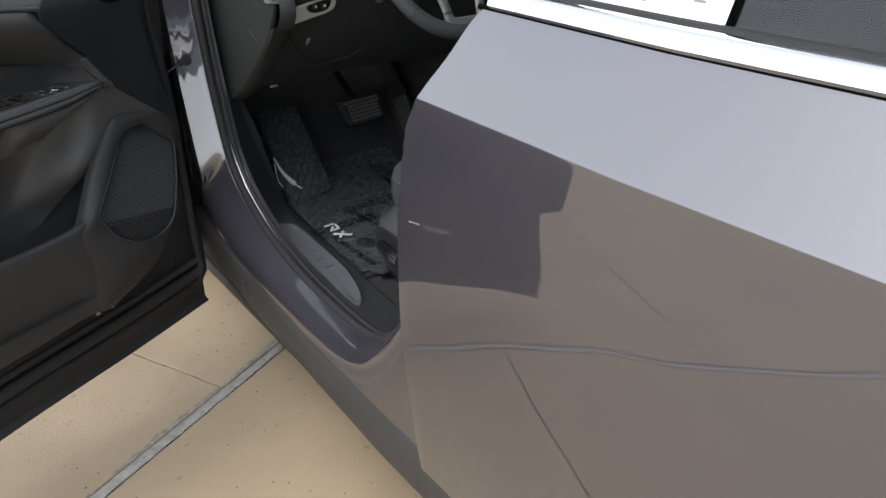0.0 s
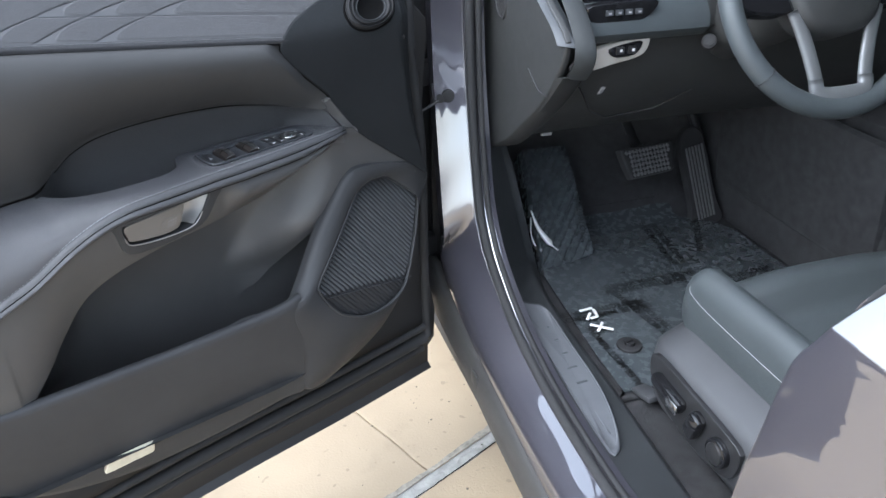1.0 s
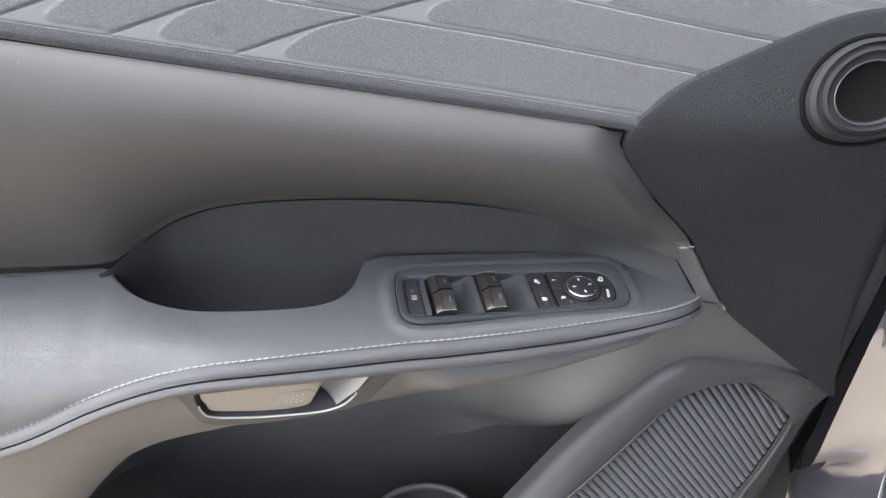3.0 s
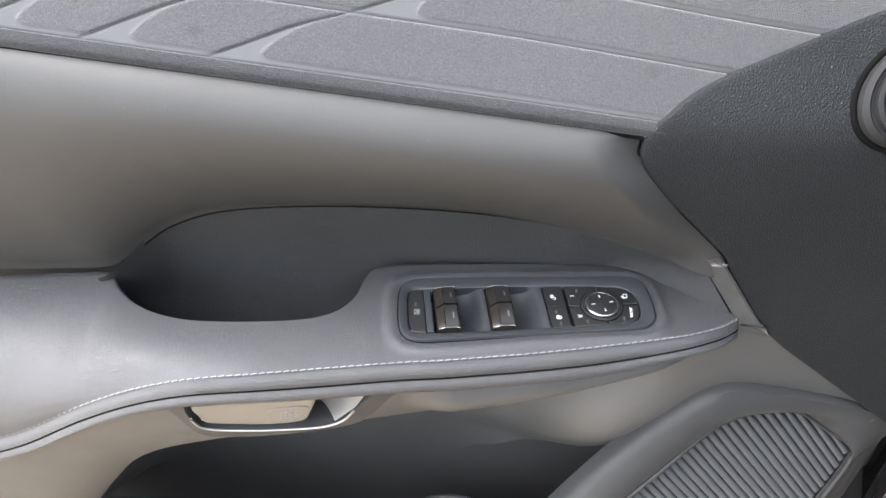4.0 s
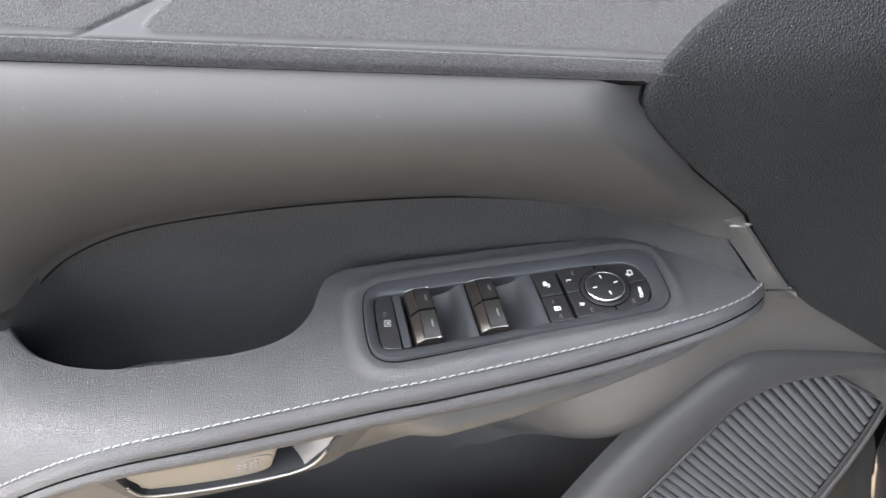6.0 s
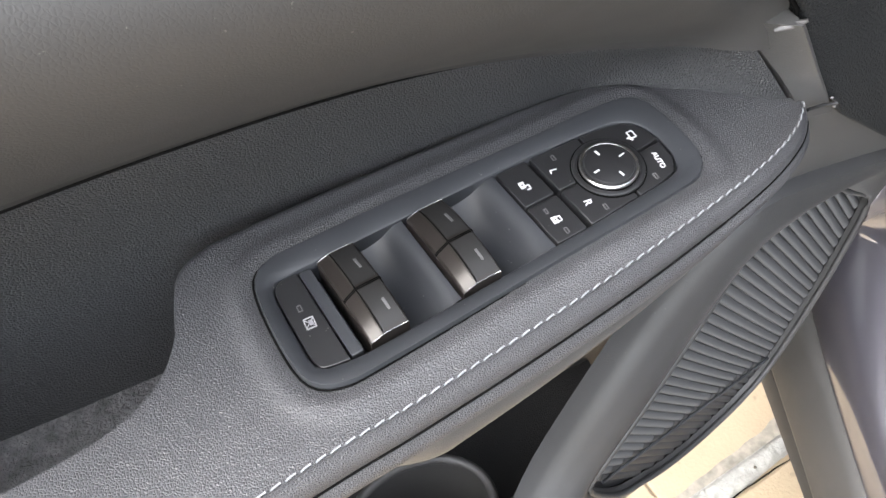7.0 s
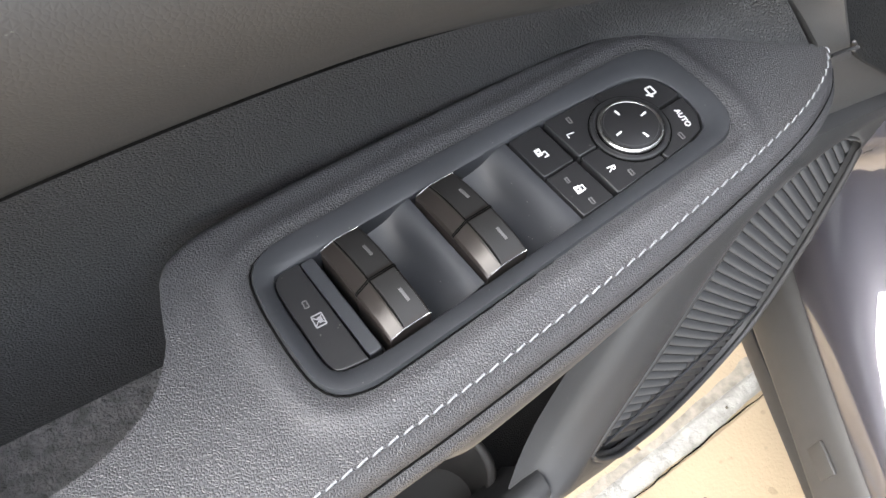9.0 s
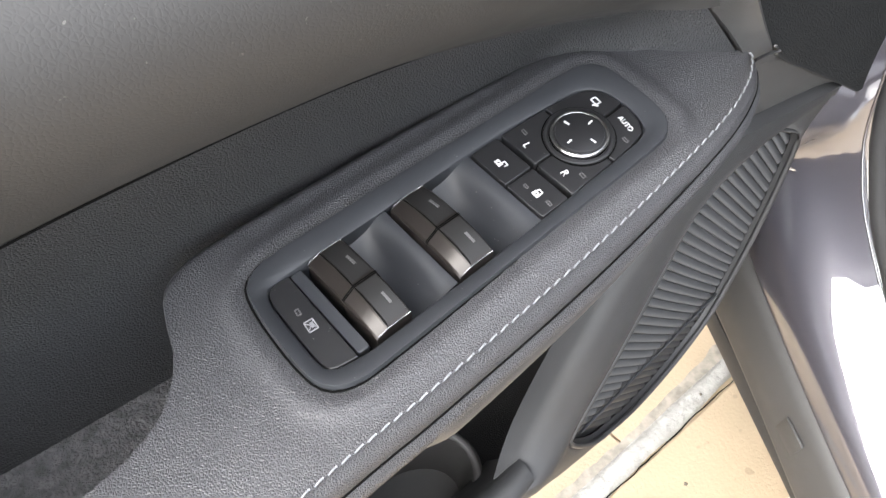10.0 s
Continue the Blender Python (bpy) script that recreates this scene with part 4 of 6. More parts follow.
def scoop(s0, s1):
    """The hollow beside a switch for the finger."""
    rows = []
    for b in np.linspace(0.0, 1.0, 20):
        row = []
        for f in np.linspace(0, 1, 14):
            q = across(s0 + (s1 - s0) * f, b)
            dip = 0.0125 * math.sin(math.pi * (0.5 * (1 - f) + 0.08)) ** 1.5 * (0.35 + 0.65 * math.sin(math.pi * min(1, max(0, 0.10 + 0.85 * b))))
            row.append(P(q[0], q[1], ZP + 0.0002 - dip * (1 - ease(f, 0.55, 1.0)) ))
        rows.append(row)
    sheet("finger_scoop", rows, BEZEL, panel, label="dark finger scoop beside a switch")


window_switch(-0.0408, -0.0252)
scoop(-0.0250, -0.0032)
window_switch(-0.0022, 0.0142)
scoop(0.0144, 0.0398)
def padlock(parent, s, w, open_by):
    bar(parent, s - 0.0005, w, ZP + 0.001, 0.0022, 0.0032)
    for ds, dw, a, b in ((0.0012, open_by - 0.0011, 0.0016, 0.0004), (0.0020, open_by, 0.0004, 0.0024), (0.0012, open_by + 0.0011, 0.0016, 0.0004)):
        bar(parent, s + ds, w + dw, ZP + 0.001, a, b)
    bar(parent, s - 0.0005, w, ZP + 0.00112, 0.0009, 0.0006, BUTTON)


k = key("unlock_key", quad(0.0405, 0.0555, 0.01, 0.492), 0.0008, "black unlock key with a white padlock")
padlock(k, 0.0483, -0.0090, 0.0018)
k = key("lock_key", quad(0.0405, 0.0555, 0.508, 0.985), 0.0008, "black lock key with a white padlock")
padlock(k, 0.0512, 0.0120, 0.0)
frame_bars(k, 0.0522, 0.0183, ZP + 0.001, 0.0012, 0.0026, mat=DIM)
frame_bars(k, 0.0498, 0.0066, ZP + 0.001, 0.0010, 0.0022, mat=DIM)
# four mirror keys that meet under the dial
DC = np.array((0.0838, -0.0010))


def wedge(pts):
    """A key's outline with its end at the dial's centre, drawn in a little for the gap."""
    q = np.array([DC] + [tuple(p) for p in pts])
    c = q.mean(0)
    q = c + (q - c) * 0.982
    out = []
    for i in range(len(q)):
        out += [q[i] + (q[(i + 1) % len(q)] - q[i]) * f for f in (0.03, 0.5, 0.97)]
    return out


edge_l, edge_r = across(0.0572, 0.495), across(0.0572, 0.505)
k = key("mirror_left_key", wedge([edge_l, across(0.0572, 0.012), (0.0810, -0.0212)]), 0.0010, "black left mirror key")
print_at("print", "L", 0.0046, 0.0628, -0.0097, ZP + 0.0012, k)
frame_bars(k, 0.0665, -0.0158, ZP + 0.0012, 0.0012, 0.0026, mat=DIM)
k = key("mirror_right_key", wedge([(0.0868, 0.0172), across(0.0572, 0.985), edge_r]), 0.0010, "black right mirror key")
print_at("print", "R", 0.0046, 0.0666, 0.0105, ZP + 0.0012, k)
frame_bars(k, 0.0719, 0.0155, ZP + 0.0012, 0.0012, 0.0026, mat=DIM)
k = key("mirror_fold_key", wedge([(0.0816, -0.0212), (0.0960, -0.0209), (0.1022, -0.0197), (0.1072, -0.0162), (0.1102, -0.0105), (0.1112, -0.0048)]), 0.0010, "black mirror folding key")
frame_bars(k, 0.1025, -0.0120, ZP + 0.0012, 0.0026, 0.0036, 0.0005, MARK)
bar(k, 0.1008, -0.0100, ZP + 0.0012, 0.0005, 0.0024, MARK, 40)
bar(k, 0.1004, -0.0110, ZP + 0.0012, 0.0020, 0.0005, MARK, 10)
k = key("mirror_auto_key", wedge([(0.1114, -0.0038), (0.1110, 0.0063), (0.1072, 0.0128), (0.0980, 0.0156), (0.0874, 0.0172)]), 0.0010, "black automatic folding key")
print_at("print", "AUTO", 0.0032, 0.1045, 0.0050, ZP + 0.0012, k)
frame_bars(k, 0.0986, 0.0115, ZP + 0.0012, 0.0012, 0.0028, mat=DIM)
disc("dial_gap", 0.0158, 0.004, Matrix.Translation(P(DC[0], DC[1], ZP - 0.0006)), GAP, panel, n=48, bevel=0)
collar = [[P(DC[0] + q * math.cos(a), DC[1] + q * math.sin(a), ZP + h) for a in np.linspace(0, math.tau, 48, endpoint=False)] for q, h in ((0.0153, 0.0008), (0.0151, 0.0020), (0.0145, 0.0023), (0.0132, 0.0021), (0.0126, 0.0010))]
sheet("dial_collar", collar, BUTTON, panel, loop=True)
dial = disc("mirror_dial", 0.0121, 0.016, Matrix.Translation(P(DC[0], DC[1], ZP - 0.0045)), BUTTON, panel, n=48, bevel=0.0012, label="round mirror dial with a bright rim")
tube("bright_rim", [P(DC[0] + 0.0116 * math.cos(t), DC[1] + 0.0116 * math.sin(t), ZP + 0.0026) for t in np.linspace(0, math.tau, 48, endpoint=False)], 0.0011, CHROME, dial, n=6, closed=True)
disc("cap", 0.0103, 0.001, Matrix.Translation(P(DC[0], DC[1], ZP + 0.0034)), BUTTON, dial, n=48, bevel=0.0003)
for i in range(4):
    t = math.radians(12 + 90 * i)
    box("print", (0.0026, 0.0007, 0.0003), Matrix.Translation(P(DC[0] + 0.0070 * math.cos(t), DC[1] - 0.0070 * math.sin(t), ZP + 0.0041)) @ pose(0, 0, 0, 0, 0, 12 + 90 * i), MARK, dial, 0)


# ---- the car round the door opening: y runs to its nose, its near flank faces minus x ----
car = thing("car", "slate grey metallic car parked on tan concrete", "car")
OUT = [(1.92, 1.32), (1.938, 1.09), (1.948, 0.91), (1.942, 0.68), (1.900, 0.57), (1.80, 0.516), (1.68, 0.482), (1.48, 0.452), (1.25, 0.428), (1.09, 0.440), (1.00, 0.505), (0.94, 0.585), (0.875, 0.70), (0.85, 0.88), (0.82, 1.06), (0.70, 1.20), (0.62, 1.28)]
INN = [(1.86, 1.32), (1.872, 1.11), (1.845, 0.90), (1.795, 0.72), (1.75, 0.650), (1.70, 0.608), (1.60, 0.556), (1.50, 0.526), (1.40, 0.508), (1.25, 0.498), (1.13, 0.505), (1.045, 0.552), (0.975, 0.645), (0.91, 0.76), (0.885, 0.90), (0.85, 1.06), (0.74, 1.20), (0.66, 1.28)]
jo, ji = spline(OUT, 120), spline(INN, 120)
SILL_X = ((-0.004, 0.615), (0.0, 0.604), (0.04, 0.602), (0.10, 0.6025), (0.16, 0.606), (0.22, 0.612), (0.32, 0.622), (0.45, 0.633), (0.58, 0.643), (0.72, 0.652), (0.88, 0.661), (1.0, 0.668), (1.05, 0.690))
SILL_F, SILL_Z = (-0.004, 0.0, 0.04, 0.10, 0.16, 0.22, 0.32, 0.45, 0.58, 0.72, 0.88, 1.0, 1.05), (-0.004, 0.0, 0.16, 0.40, 0.60, 0.70, 0.80, 0.86, 0.90, 0.94, 0.97, 1.0, 1.05)
PILLAR_X = (0.600, 0.596, 0.599, 0.603, 0.6075, 0.612, 0.619, 0.628, 0.638, 0.648, 0.659, 0.668, 0.690)
rows, lip_edge = [], []
for a, b in zip(jo, ji):
    b = np.array((b[0] + 0.05 * max(0.0, b[1] - 0.85), b[1]))
    k = ease(a[1], 0.50, 0.66) * (a[0] > 1.5)  # the hinge pillar's face looks to the rear, the sill's face outward and up
    a = np.array((a[0] + (b[0] + 0.003 - a[0]) * k, a[1]))
    row = []
    for (f, x), xp in zip(SILL_X, PILLAR_X):
        y, z = a + (b - a) * f
        z += (1 - k) * (b[1] - a[1]) * (float(np.interp(f, SILL_F, SILL_Z)) - f)
        tuck = 0.5 * max(0.0, z - 1.06) * (y < 1.2)  # the rear edge follows the doors inward
        row.append((x + (xp - x) * k + tuck, y + (0.05 * k if f < 0 else 0.0), z))
    rows.append(row)
    lip_edge.append((row[10][0] - 0.001, row[10][1], row[10][2] + 0.001))
sheet("door_jamb", rows, PAINT, car, back=(0.012, 0.0, 0.0), label="painted door jamb and sill")
tube("jamb_edge", lip_edge, 0.0013, PAINT, car, n=6, up=(1, 0, 0))
tube("door_seal", [(0.668, p[0], p[1]) for p in ji], 0.0095, RUBBER, car, n=10, label="black rubber opening seal", up=(1, 0, 0))
tube("inner_seal", [(0.684, p[0] - 0.008, p[1] + 0.004) for p in ji], 0.006, RUBBER, car, n=8, up=(1, 0, 0))
box("hinge_pillar", (0.02, 0.40, 1.10), pose(0.622, 2.145, 0.97), BLACK, car, 0.004, "dark hinge pillar behind the door")
# rocker cladding and its underside
clad_top = curve_fn([(-0.10, 0.430), (0.9, 0.430), (1.25, 0.425), (1.48, 0.449), (1.68, 0.479), (1.80, 0.50), (2.20, 0.54)])
clad_low = curve_fn([(-0.10, 0.325), (0.9, 0.325), (1.09, 0.331), (1.50, 0.364), (1.72, 0.392), (2.20, 0.43)])
rows = []
for y in np.linspace(-0.05, 2.15, 60):
    t, b = clad_top(y), clad_low(y)
    rows.append([(0.608, y, t), (0.601, y, t - 0.006), (0.596, y, t - 0.016), (0.591, y, (t + b) / 2), (0.590, y, b + 0.014), (0.594, y, b + 0.003), (0.606, y, b - 0.004), (0.72, y, b - 0.010), (1.0, y, b - 0.012)])
sheet("rocker_cladding", rows, CLAD, car, back=(0.012, 0, 0.006), label="grey textured sill cladding")
box("jack_cover", (0.004, 0.035, 0.032), pose(0.5922, 1.597, 0.425, 0, 0, 0), CLAD, car, 0.002, "small jack point cover")
rows = []
for p in jo[70:112]:
    zz = max(0.404, p[1])
    rows.append([(0.6035, p[0] + (0.74 - p[0]) * f, p[1] + (zz - 0.008 - p[1]) * f) for f in (0.0, 0.3, 0.6, 1.0)])
sheet("lower_panel", rows, PAINT, car, back=(0.01, 0, 0), label="painted panel below the door opening")
# check hook on the pillar
hook = box("hook_plate", (0.006, 0.045, 0.040), pose(0.6154, 1.8770, 0.931, 0, 0, 75), PAINT, car, 0.002, "painted plate with a black striker bolt")
disc("bolt", 0.013, 0.018, pose(0.6230, 1.866, 0.930, 0, 90, 75), RUBBER, hook, n=12)
disc("bolt", 0.008, 0.022, pose(0.6080, 1.868, 0.926, 0, 90, 75), RUBBER, hook, n=12)

# sill trim, kick panel and pillar trim in one moulding
T_IN = [(0.722, 1.93, 1.32), (0.722, 1.925, 1.11), (0.724, 1.905, 0.90), (0.752, 1.885, 0.79), (0.80, 1.875, 0.60), (0.822, 1.845, 0.50), (0.806, 1.72, 0.494), (0.800, 1.60, 0.492), (0.800, 1.42, 0.485), (0.795, 1.25, 0.480), (0.79, 1.13, 0.482), (0.78, 1.05, 0.52), (0.765, 0.98, 0.64), (0.755, 0.92, 0.76), (0.75, 0.895, 0.90), (0.75, 0.86, 1.06), (0.75, 0.74, 1.20), (0.75, 0.66, 1.28)]
ti = spline(T_IN, 120)
rows = []
for b, t in zip(ji, ti):
    p = np.array((0.690, b[0], b[1]))
    row = []
    for f in (0.0, 0.12, 0.25, 0.4, 0.6, 0.8, 0.95, 1.0):
        q = p + (t - p) * f
        flat = t[2] + (p[2] - t[2]) * (1 - ease(f, 0.0, 0.22))
        k = ease(p[2] - t[2], 0.02, 0.05)
        row.append((q[0], q[1], q[2] + (flat - q[2]) * k))
    row += [(t[0] + 0.012, t[1], t[2] - 0.012), (t[0] + 0.030, t[1], t[2] - 0.05)]
    rows.append(row)
sheet("sill_trim", rows, SILLT, car, label="dark sill and kick panel trim")
# scuff plate with its embossed mark drawn as plain bars
SC = [(0.716, 1.690, 0.520), (0.745, 1.686, 0.514), (0.776, 1.668, 0.508), (0.773, 1.55, 0.505), (0.769, 1.42, 0.500), (0.757, 1.34, 0.495), (0.735, 1.275, 0.491), (0.718, 1.258, 0.490), (0.710, 1.268, 0.492), (0.710, 1.40, 0.500), (0.713, 1.55, 0.510)]
so = spline(SC, 60, True)
sc = so.mean(axis=0)
so, sc = so + (0, 0, -0.002), sc + (0, 0, -0.002)
rows = [so + (0, 0, -0.010), so + (0, 0, 0.009), sc + (so - sc) * 0.985 + (0, 0, 0.0105), sc + (so - sc) * 0.95 + (0, 0, 0.0105), sc + (so - sc) * 0.94 + (0, 0, 0.0092), sc + (so - sc) * 0.5 + (0, 0, 0.0092), sc + (so - sc) * 0.01 + (0, 0, 0.0092)]
plate = sheet("scuff_plate", rows, SCUFF, car, loop=True, label="brushed metal scuff plate on the sill")
for i in range(5):
    box("mark", (0.022, 0.005, 0.0012), pose(0.742, 1.600 - 0.042 * i, 0.5152 - 0.0017 * i, 0, 0, 6), SEATL, plate, 0.0004)
tube("groove", [(0.7305, y, 0.4995 + 0.032 * (y - 1.27)) for y in np.linspace(1.30, 1.66, 12)], 0.0012, SCUFF, plate, n=6)

# floor, tunnel and front bulkhead
rows = [[(x, y, 0.447 + 0.33 * ease(y, 1.98, 2.45) + 0.004 * noise.noise((x * 14, y * 14, 0))) for x in np.linspace(0.79, 1.50, 30)] for y in np.linspace(-0.6, 2.45, 90)]
sheet("carpet", rows, CARPET, car, back=(0, 0, -0.02), label="black floor carpet")
rows = [[(1.47 - 0.02 * math.sin(math.pi * f), y, 0.44 + (0.86 - 0.44) * f) for f in np.linspace(0, 1, 10)] + [(1.52, y, 0.88), (1.70, y, 0.88)] for y in np.linspace(0.2, 2.3, 30)]
sheet("tunnel_trim", rows, CARPET, car, back=(0.01, 0, 0), label="dark centre tunnel trim")
box("knee_pad", (0.03, 0.55, 0.30), pose(1.445, 1.78, 0.70, 0, -6, 0), CARPET, car, 0.02, "dark console side pad")
box("bulkhead", (1.8, 0.03, 1.0), pose(1.55, 2.46, 0.75), BLACK, car, 0.005)

# ---- dashboard ----
dash = thing("dashboard", "black and grey dashboard with a driver display and silver trim", "dashboard")
# side cap with its oval vent
cap = spline([(1.95, 1.30), (1.935, 1.10), (1.92, 0.90), (1.905, 0.80), (1.80, 0.842), (1.70, 0.915), (1.62, 0.985), (1.573, 1.042), (1.552, 1.085), (1.558, 1.115), (1.62, 1.150), (1.70, 1.195), (1.76, 1.28)], 80, True)
side = prism("side_cap", cap, -0.726, -0.716, DASH, dash, 0.004, "dark dashboard side cap", lambda a, b, c: (-c, a, b))
rows = []
for q, h in ((1.0, 0.0), (0.97, 0.004), (0.86, 0.004), (0.80, -0.004)):
    rows.append([(0.7165 - h, 1.828 + q * (0.028 * math.cos(t) + 0.008 * math.sin(t)), 1.118 + q * (0.036 * math.sin(t))) for t in np.linspace(0, math.tau, 32, endpoint=False)])
vent = sheet("side_vent", rows, BLACK, side, loop=True, label="oval demister vent")
# near-black plate paints the shade deep inside the vent
mesh("vent_back", [(0.7152, p[1], p[2]) for p in rows[1]], [tuple(range(32))], GAP, vent)
for i in range(-3, 4):
    h = 0.025 * math.sqrt(max(0.05, 1 - (i / 3.8) ** 2))
    box("slat", (0.003, 2 * h, 0.0014), pose(0.7140, 1.828, 1.118 + 0.0080 * i, 30, 0, 0), SHELL, vent, 0.0005)
tube("cap_seam", [(0.7155, 1.69, 1.025), (0.7150, 1.64, 0.998), (0.7150, 1.60, 1.000)], 0.0015, BLACK, side, n=6)
# silver blade and grey band along the cap's edge
for name, off, wd, mt, lb in (("silver_blade", 0.0, 0.020, SILVER, "satin silver blade"), ("grey_band", 0.024, 0.022, BAND, "grey stitched leather band")):
    rows = []
    for y, z in spline([(1.80, 1.32), (1.735, 1.215), (1.66, 1.160), (1.585, 1.120), (1.560, 1.098)] if off == 0 else [(1.74, 1.33), (1.68, 1.215), (1.60, 1.155), (1.548, 1.105), (1.545, 1.07), (1.568, 1.040)], 30):
        rows.append([(0.712 + off, y + 0.01, z), (0.706 + off, y, z), (0.708 + off + wd * 0.4, y - 0.012, z), (0.712 + off + wd, y - 0.016, z - 0.002), (0.720 + off + wd, y + 0.004, z)])
    sheet(name, rows, mt, dash, back=(0.004, 0.004, 0), label=lb)
rows = [[(0.716, y + 0.012, z - 0.004), (0.722, y - 0.004, z), (0.752, y - 0.006, z), (0.775, y + 0.010, z + 0.004)] for y, z in spline([(1.566, 1.043), (1.62, 0.985), (1.70, 0.913), (1.80, 0.838), (1.90, 0.798)], 24)]
sheet("dash_return", rows, DASH, dash, back=(0.004, 0.004, 0), label="dark lower return of the dashboard")
# face of the dashboard across the car
rows = []
for x in np.linspace(0.745, 2.30, 60):
    wave = 0.010 * math.sin((x - 0.745) * 6)
    rows.append([(x, y, z + wave * 0.3) for y, z in ((1.84, 1.33), (1.72, 1.325), (1.665, 1.29), (1.655, 1.18), (1.61, 1.150), (1.590, 1.120), (1.588, 1.10), (1.604, 1.085), (1.615, 1.06), (1.622, 1.030), (1.66, 0.965), (1.73, 0.905), (1.80, 0.852), (1.86, 0.835), (2.2, 0.86))])
sheet("dash_face", rows, DASH, dash, back=(0, 0.01, 0.01), label="dark dashboard face and knee panel")
rows = [[(x, y, z) for y, z in ((1.664, 1.185), (1.642, 1.172), (1.603, 1.150), (1.582, 1.122), (1.579, 1.102), (1.592, 1.088), (1.604, 1.083))] for x in np.linspace(0.748, 1.0, 16)]
sheet("grey_pad", rows, DASHG, dash, back=(0, 0.006, 0), label="blue-grey leather dash pad")
# driver display with its row of keys
disp = box("display_frame", (0.30, 0.03, 0.13), pose(0.910, 1.630, 1.200, -12, 0, 0), GLOSS, dash, 0.012, "gloss black driver display")
box("screen", (0.262, 0.004, 0.098), pose(0.910, 1.6145, 1.207, -12, 0, 0), GLOSS, disp, 0.002)
for i, wd in enumerate((0.020, 0.010, 0.014, 0.010)):
    box("legend", (wd * 0.7, 0.002, 0.004), pose(0.815 + 0.018 * i, 1.6035, 1.168, -12, 0, 0), DIM, disp, 0.0005)
box("legend", (0.030, 0.002, 0.005), pose(0.827, 1.6100, 1.198, -12, 0, 0), DIM, disp, 0.001)
box("legend", (0.010, 0.002, 0.008), pose(0.899, 1.6100, 1.198, -12, 0, 0), MUTED, disp, 0.001)
keys = prism("key_strip", spline([(0.765, 1.146), (0.780, 1.122), (0.85, 1.118), (0.880, 1.126), (0.898, 1.149), (0.865, 1.154), (0.80, 1.152)], 40, True), -1.600, -1.582, GLOSS, dash, 0.004, "gloss black key strip", lambda a, b, c: (a, -c, b))
for i in range(4):
    box("key", (0.013, 0.006, 0.009), pose(0.806 + 0.018 * i, 1.581, 1.137, -10, 0, 0), BEZEL, keys, 0.001)
    box("legend", (0.005, 0.001, 0.003), pose(0.806 + 0.018 * i, 1.5775, 1.137, -10, 0, 0), MUTED, keys, 0)
# silver pod with two switches under the pad
pod = prism("silver_pod", spline([(0.762, 1.036), (0.778, 1.062), (0.808, 1.078), (0.890, 1.092), (0.900, 1.088), (0.890, 1.060), (0.838, 1.046)], 40, True), -1.622, -1.596, POD, dash, 0.005, "satin silver switch pod", lambda a, b, c: (a, -c, b))
prism("switch_plate", spline([(0.820, 1.073), (0.832, 1.059), (0.870, 1.062), (0.882, 1.083), (0.852, 1.081)], 30, True), -1.60, -1.592, GLOSS, pod, 0.002, "", lambda a, b, c: (a, -c, b))
for x in (0.839, 0.862):
    box("key", (0.015, 0.008, 0.013), pose(x, 1.591, 1.0710, 0, 0, 0), BUTTON, pod, 0.002)
    box("legend", (0.004, 0.001, 0.004), pose(x, 1.5864, 1.0720, 0, 0, 0), MARK, pod, 0)
box("bonnet_lever", (0.012, 0.012, 0.022), pose(0.845, 1.655, 0.985, 35, 0, 10), MUTED, dash, 0.003, "grey release lever")
box("fuse_tab", (0.022, 0.008, 0.006), pose(0.822, 1.818, 0.842), MUTED, dash, 0.001, "small pale pull tab")
tube("knee_seam", [(0.79, 1.632, 1.0), (0.84, 1.68, 0.935), (0.90, 1.72, 0.903), (0.99, 1.70, 0.918), (1.04, 1.655, 0.965)], 0.0016, BLACK, dash, n=6)

# ---- steering wheel and column ----
wheel_at = pose(1.068, 1.400, 1.192, 64, 0, 0)
wheel = thing("steering_wheel", "grey leather steering wheel with silver spokes", "steering wheel", wheel_at)
tube("rim", [(0.176 * math.cos(t), 0.176 * math.sin(t), 0.0) for t in np.linspace(0, math.tau, 72, endpoint=False)], 0.0165, DASHG, wheel, n=14, closed=True, label="grey leather rim")
prism("hub", spline([(-0.085, 0.045), (-0.078, -0.02), (-0.052, -0.058), (0.0, -0.070), (0.052, -0.058), (0.078, -0.02), (0.085, 0.045), (0.0, 0.062)], 60, True), -0.03, 0.022, DASH, wheel, 0.014, "dark grey airbag cover", dome=0.008)
disc("badge", 0.018, 0.004, pose(0, 0.012, 0.032), CHROME, wheel, n=32, label="plain chrome badge disc")
for sx in (-1, 1):
    prism("spoke", spline([(sx * 0.07, 0.03), (sx * 0.165, 0.035), (sx * 0.165, -0.02), (sx * 0.075, -0.03)], 32, True), -0.018, 0.008, GLOSS, wheel, 0.004, "gloss black spoke")
    for i in range(2):
        box("key", (0.018, 0.012, 0.004), pose(sx * (0.100 + 0.028 * i), 0.012, 0.009), MUTED, wheel, 0.001)
    tube("lower_spoke", spline([(sx * 0.074, -0.028, 0.006), (sx * 0.058, -0.075, 0.004), (sx * 0.046, -0.125, 0.002), (sx * 0.044, -0.158, 0.0)], 16), 0.0125, SPOKE, wheel, n=10, label="satin silver lower spoke", flat=0.5)
tube("spoke_bridge", spline([(-0.046, -0.130, 0.003), (-0.040, -0.152, 0.003), (0.0, -0.156, 0.003), (0.040, -0.152, 0.003), (0.046, -0.130, 0.003)], 16), 0.013, SPOKE, wheel, n=10, label="satin silver bridge", flat=0.5)
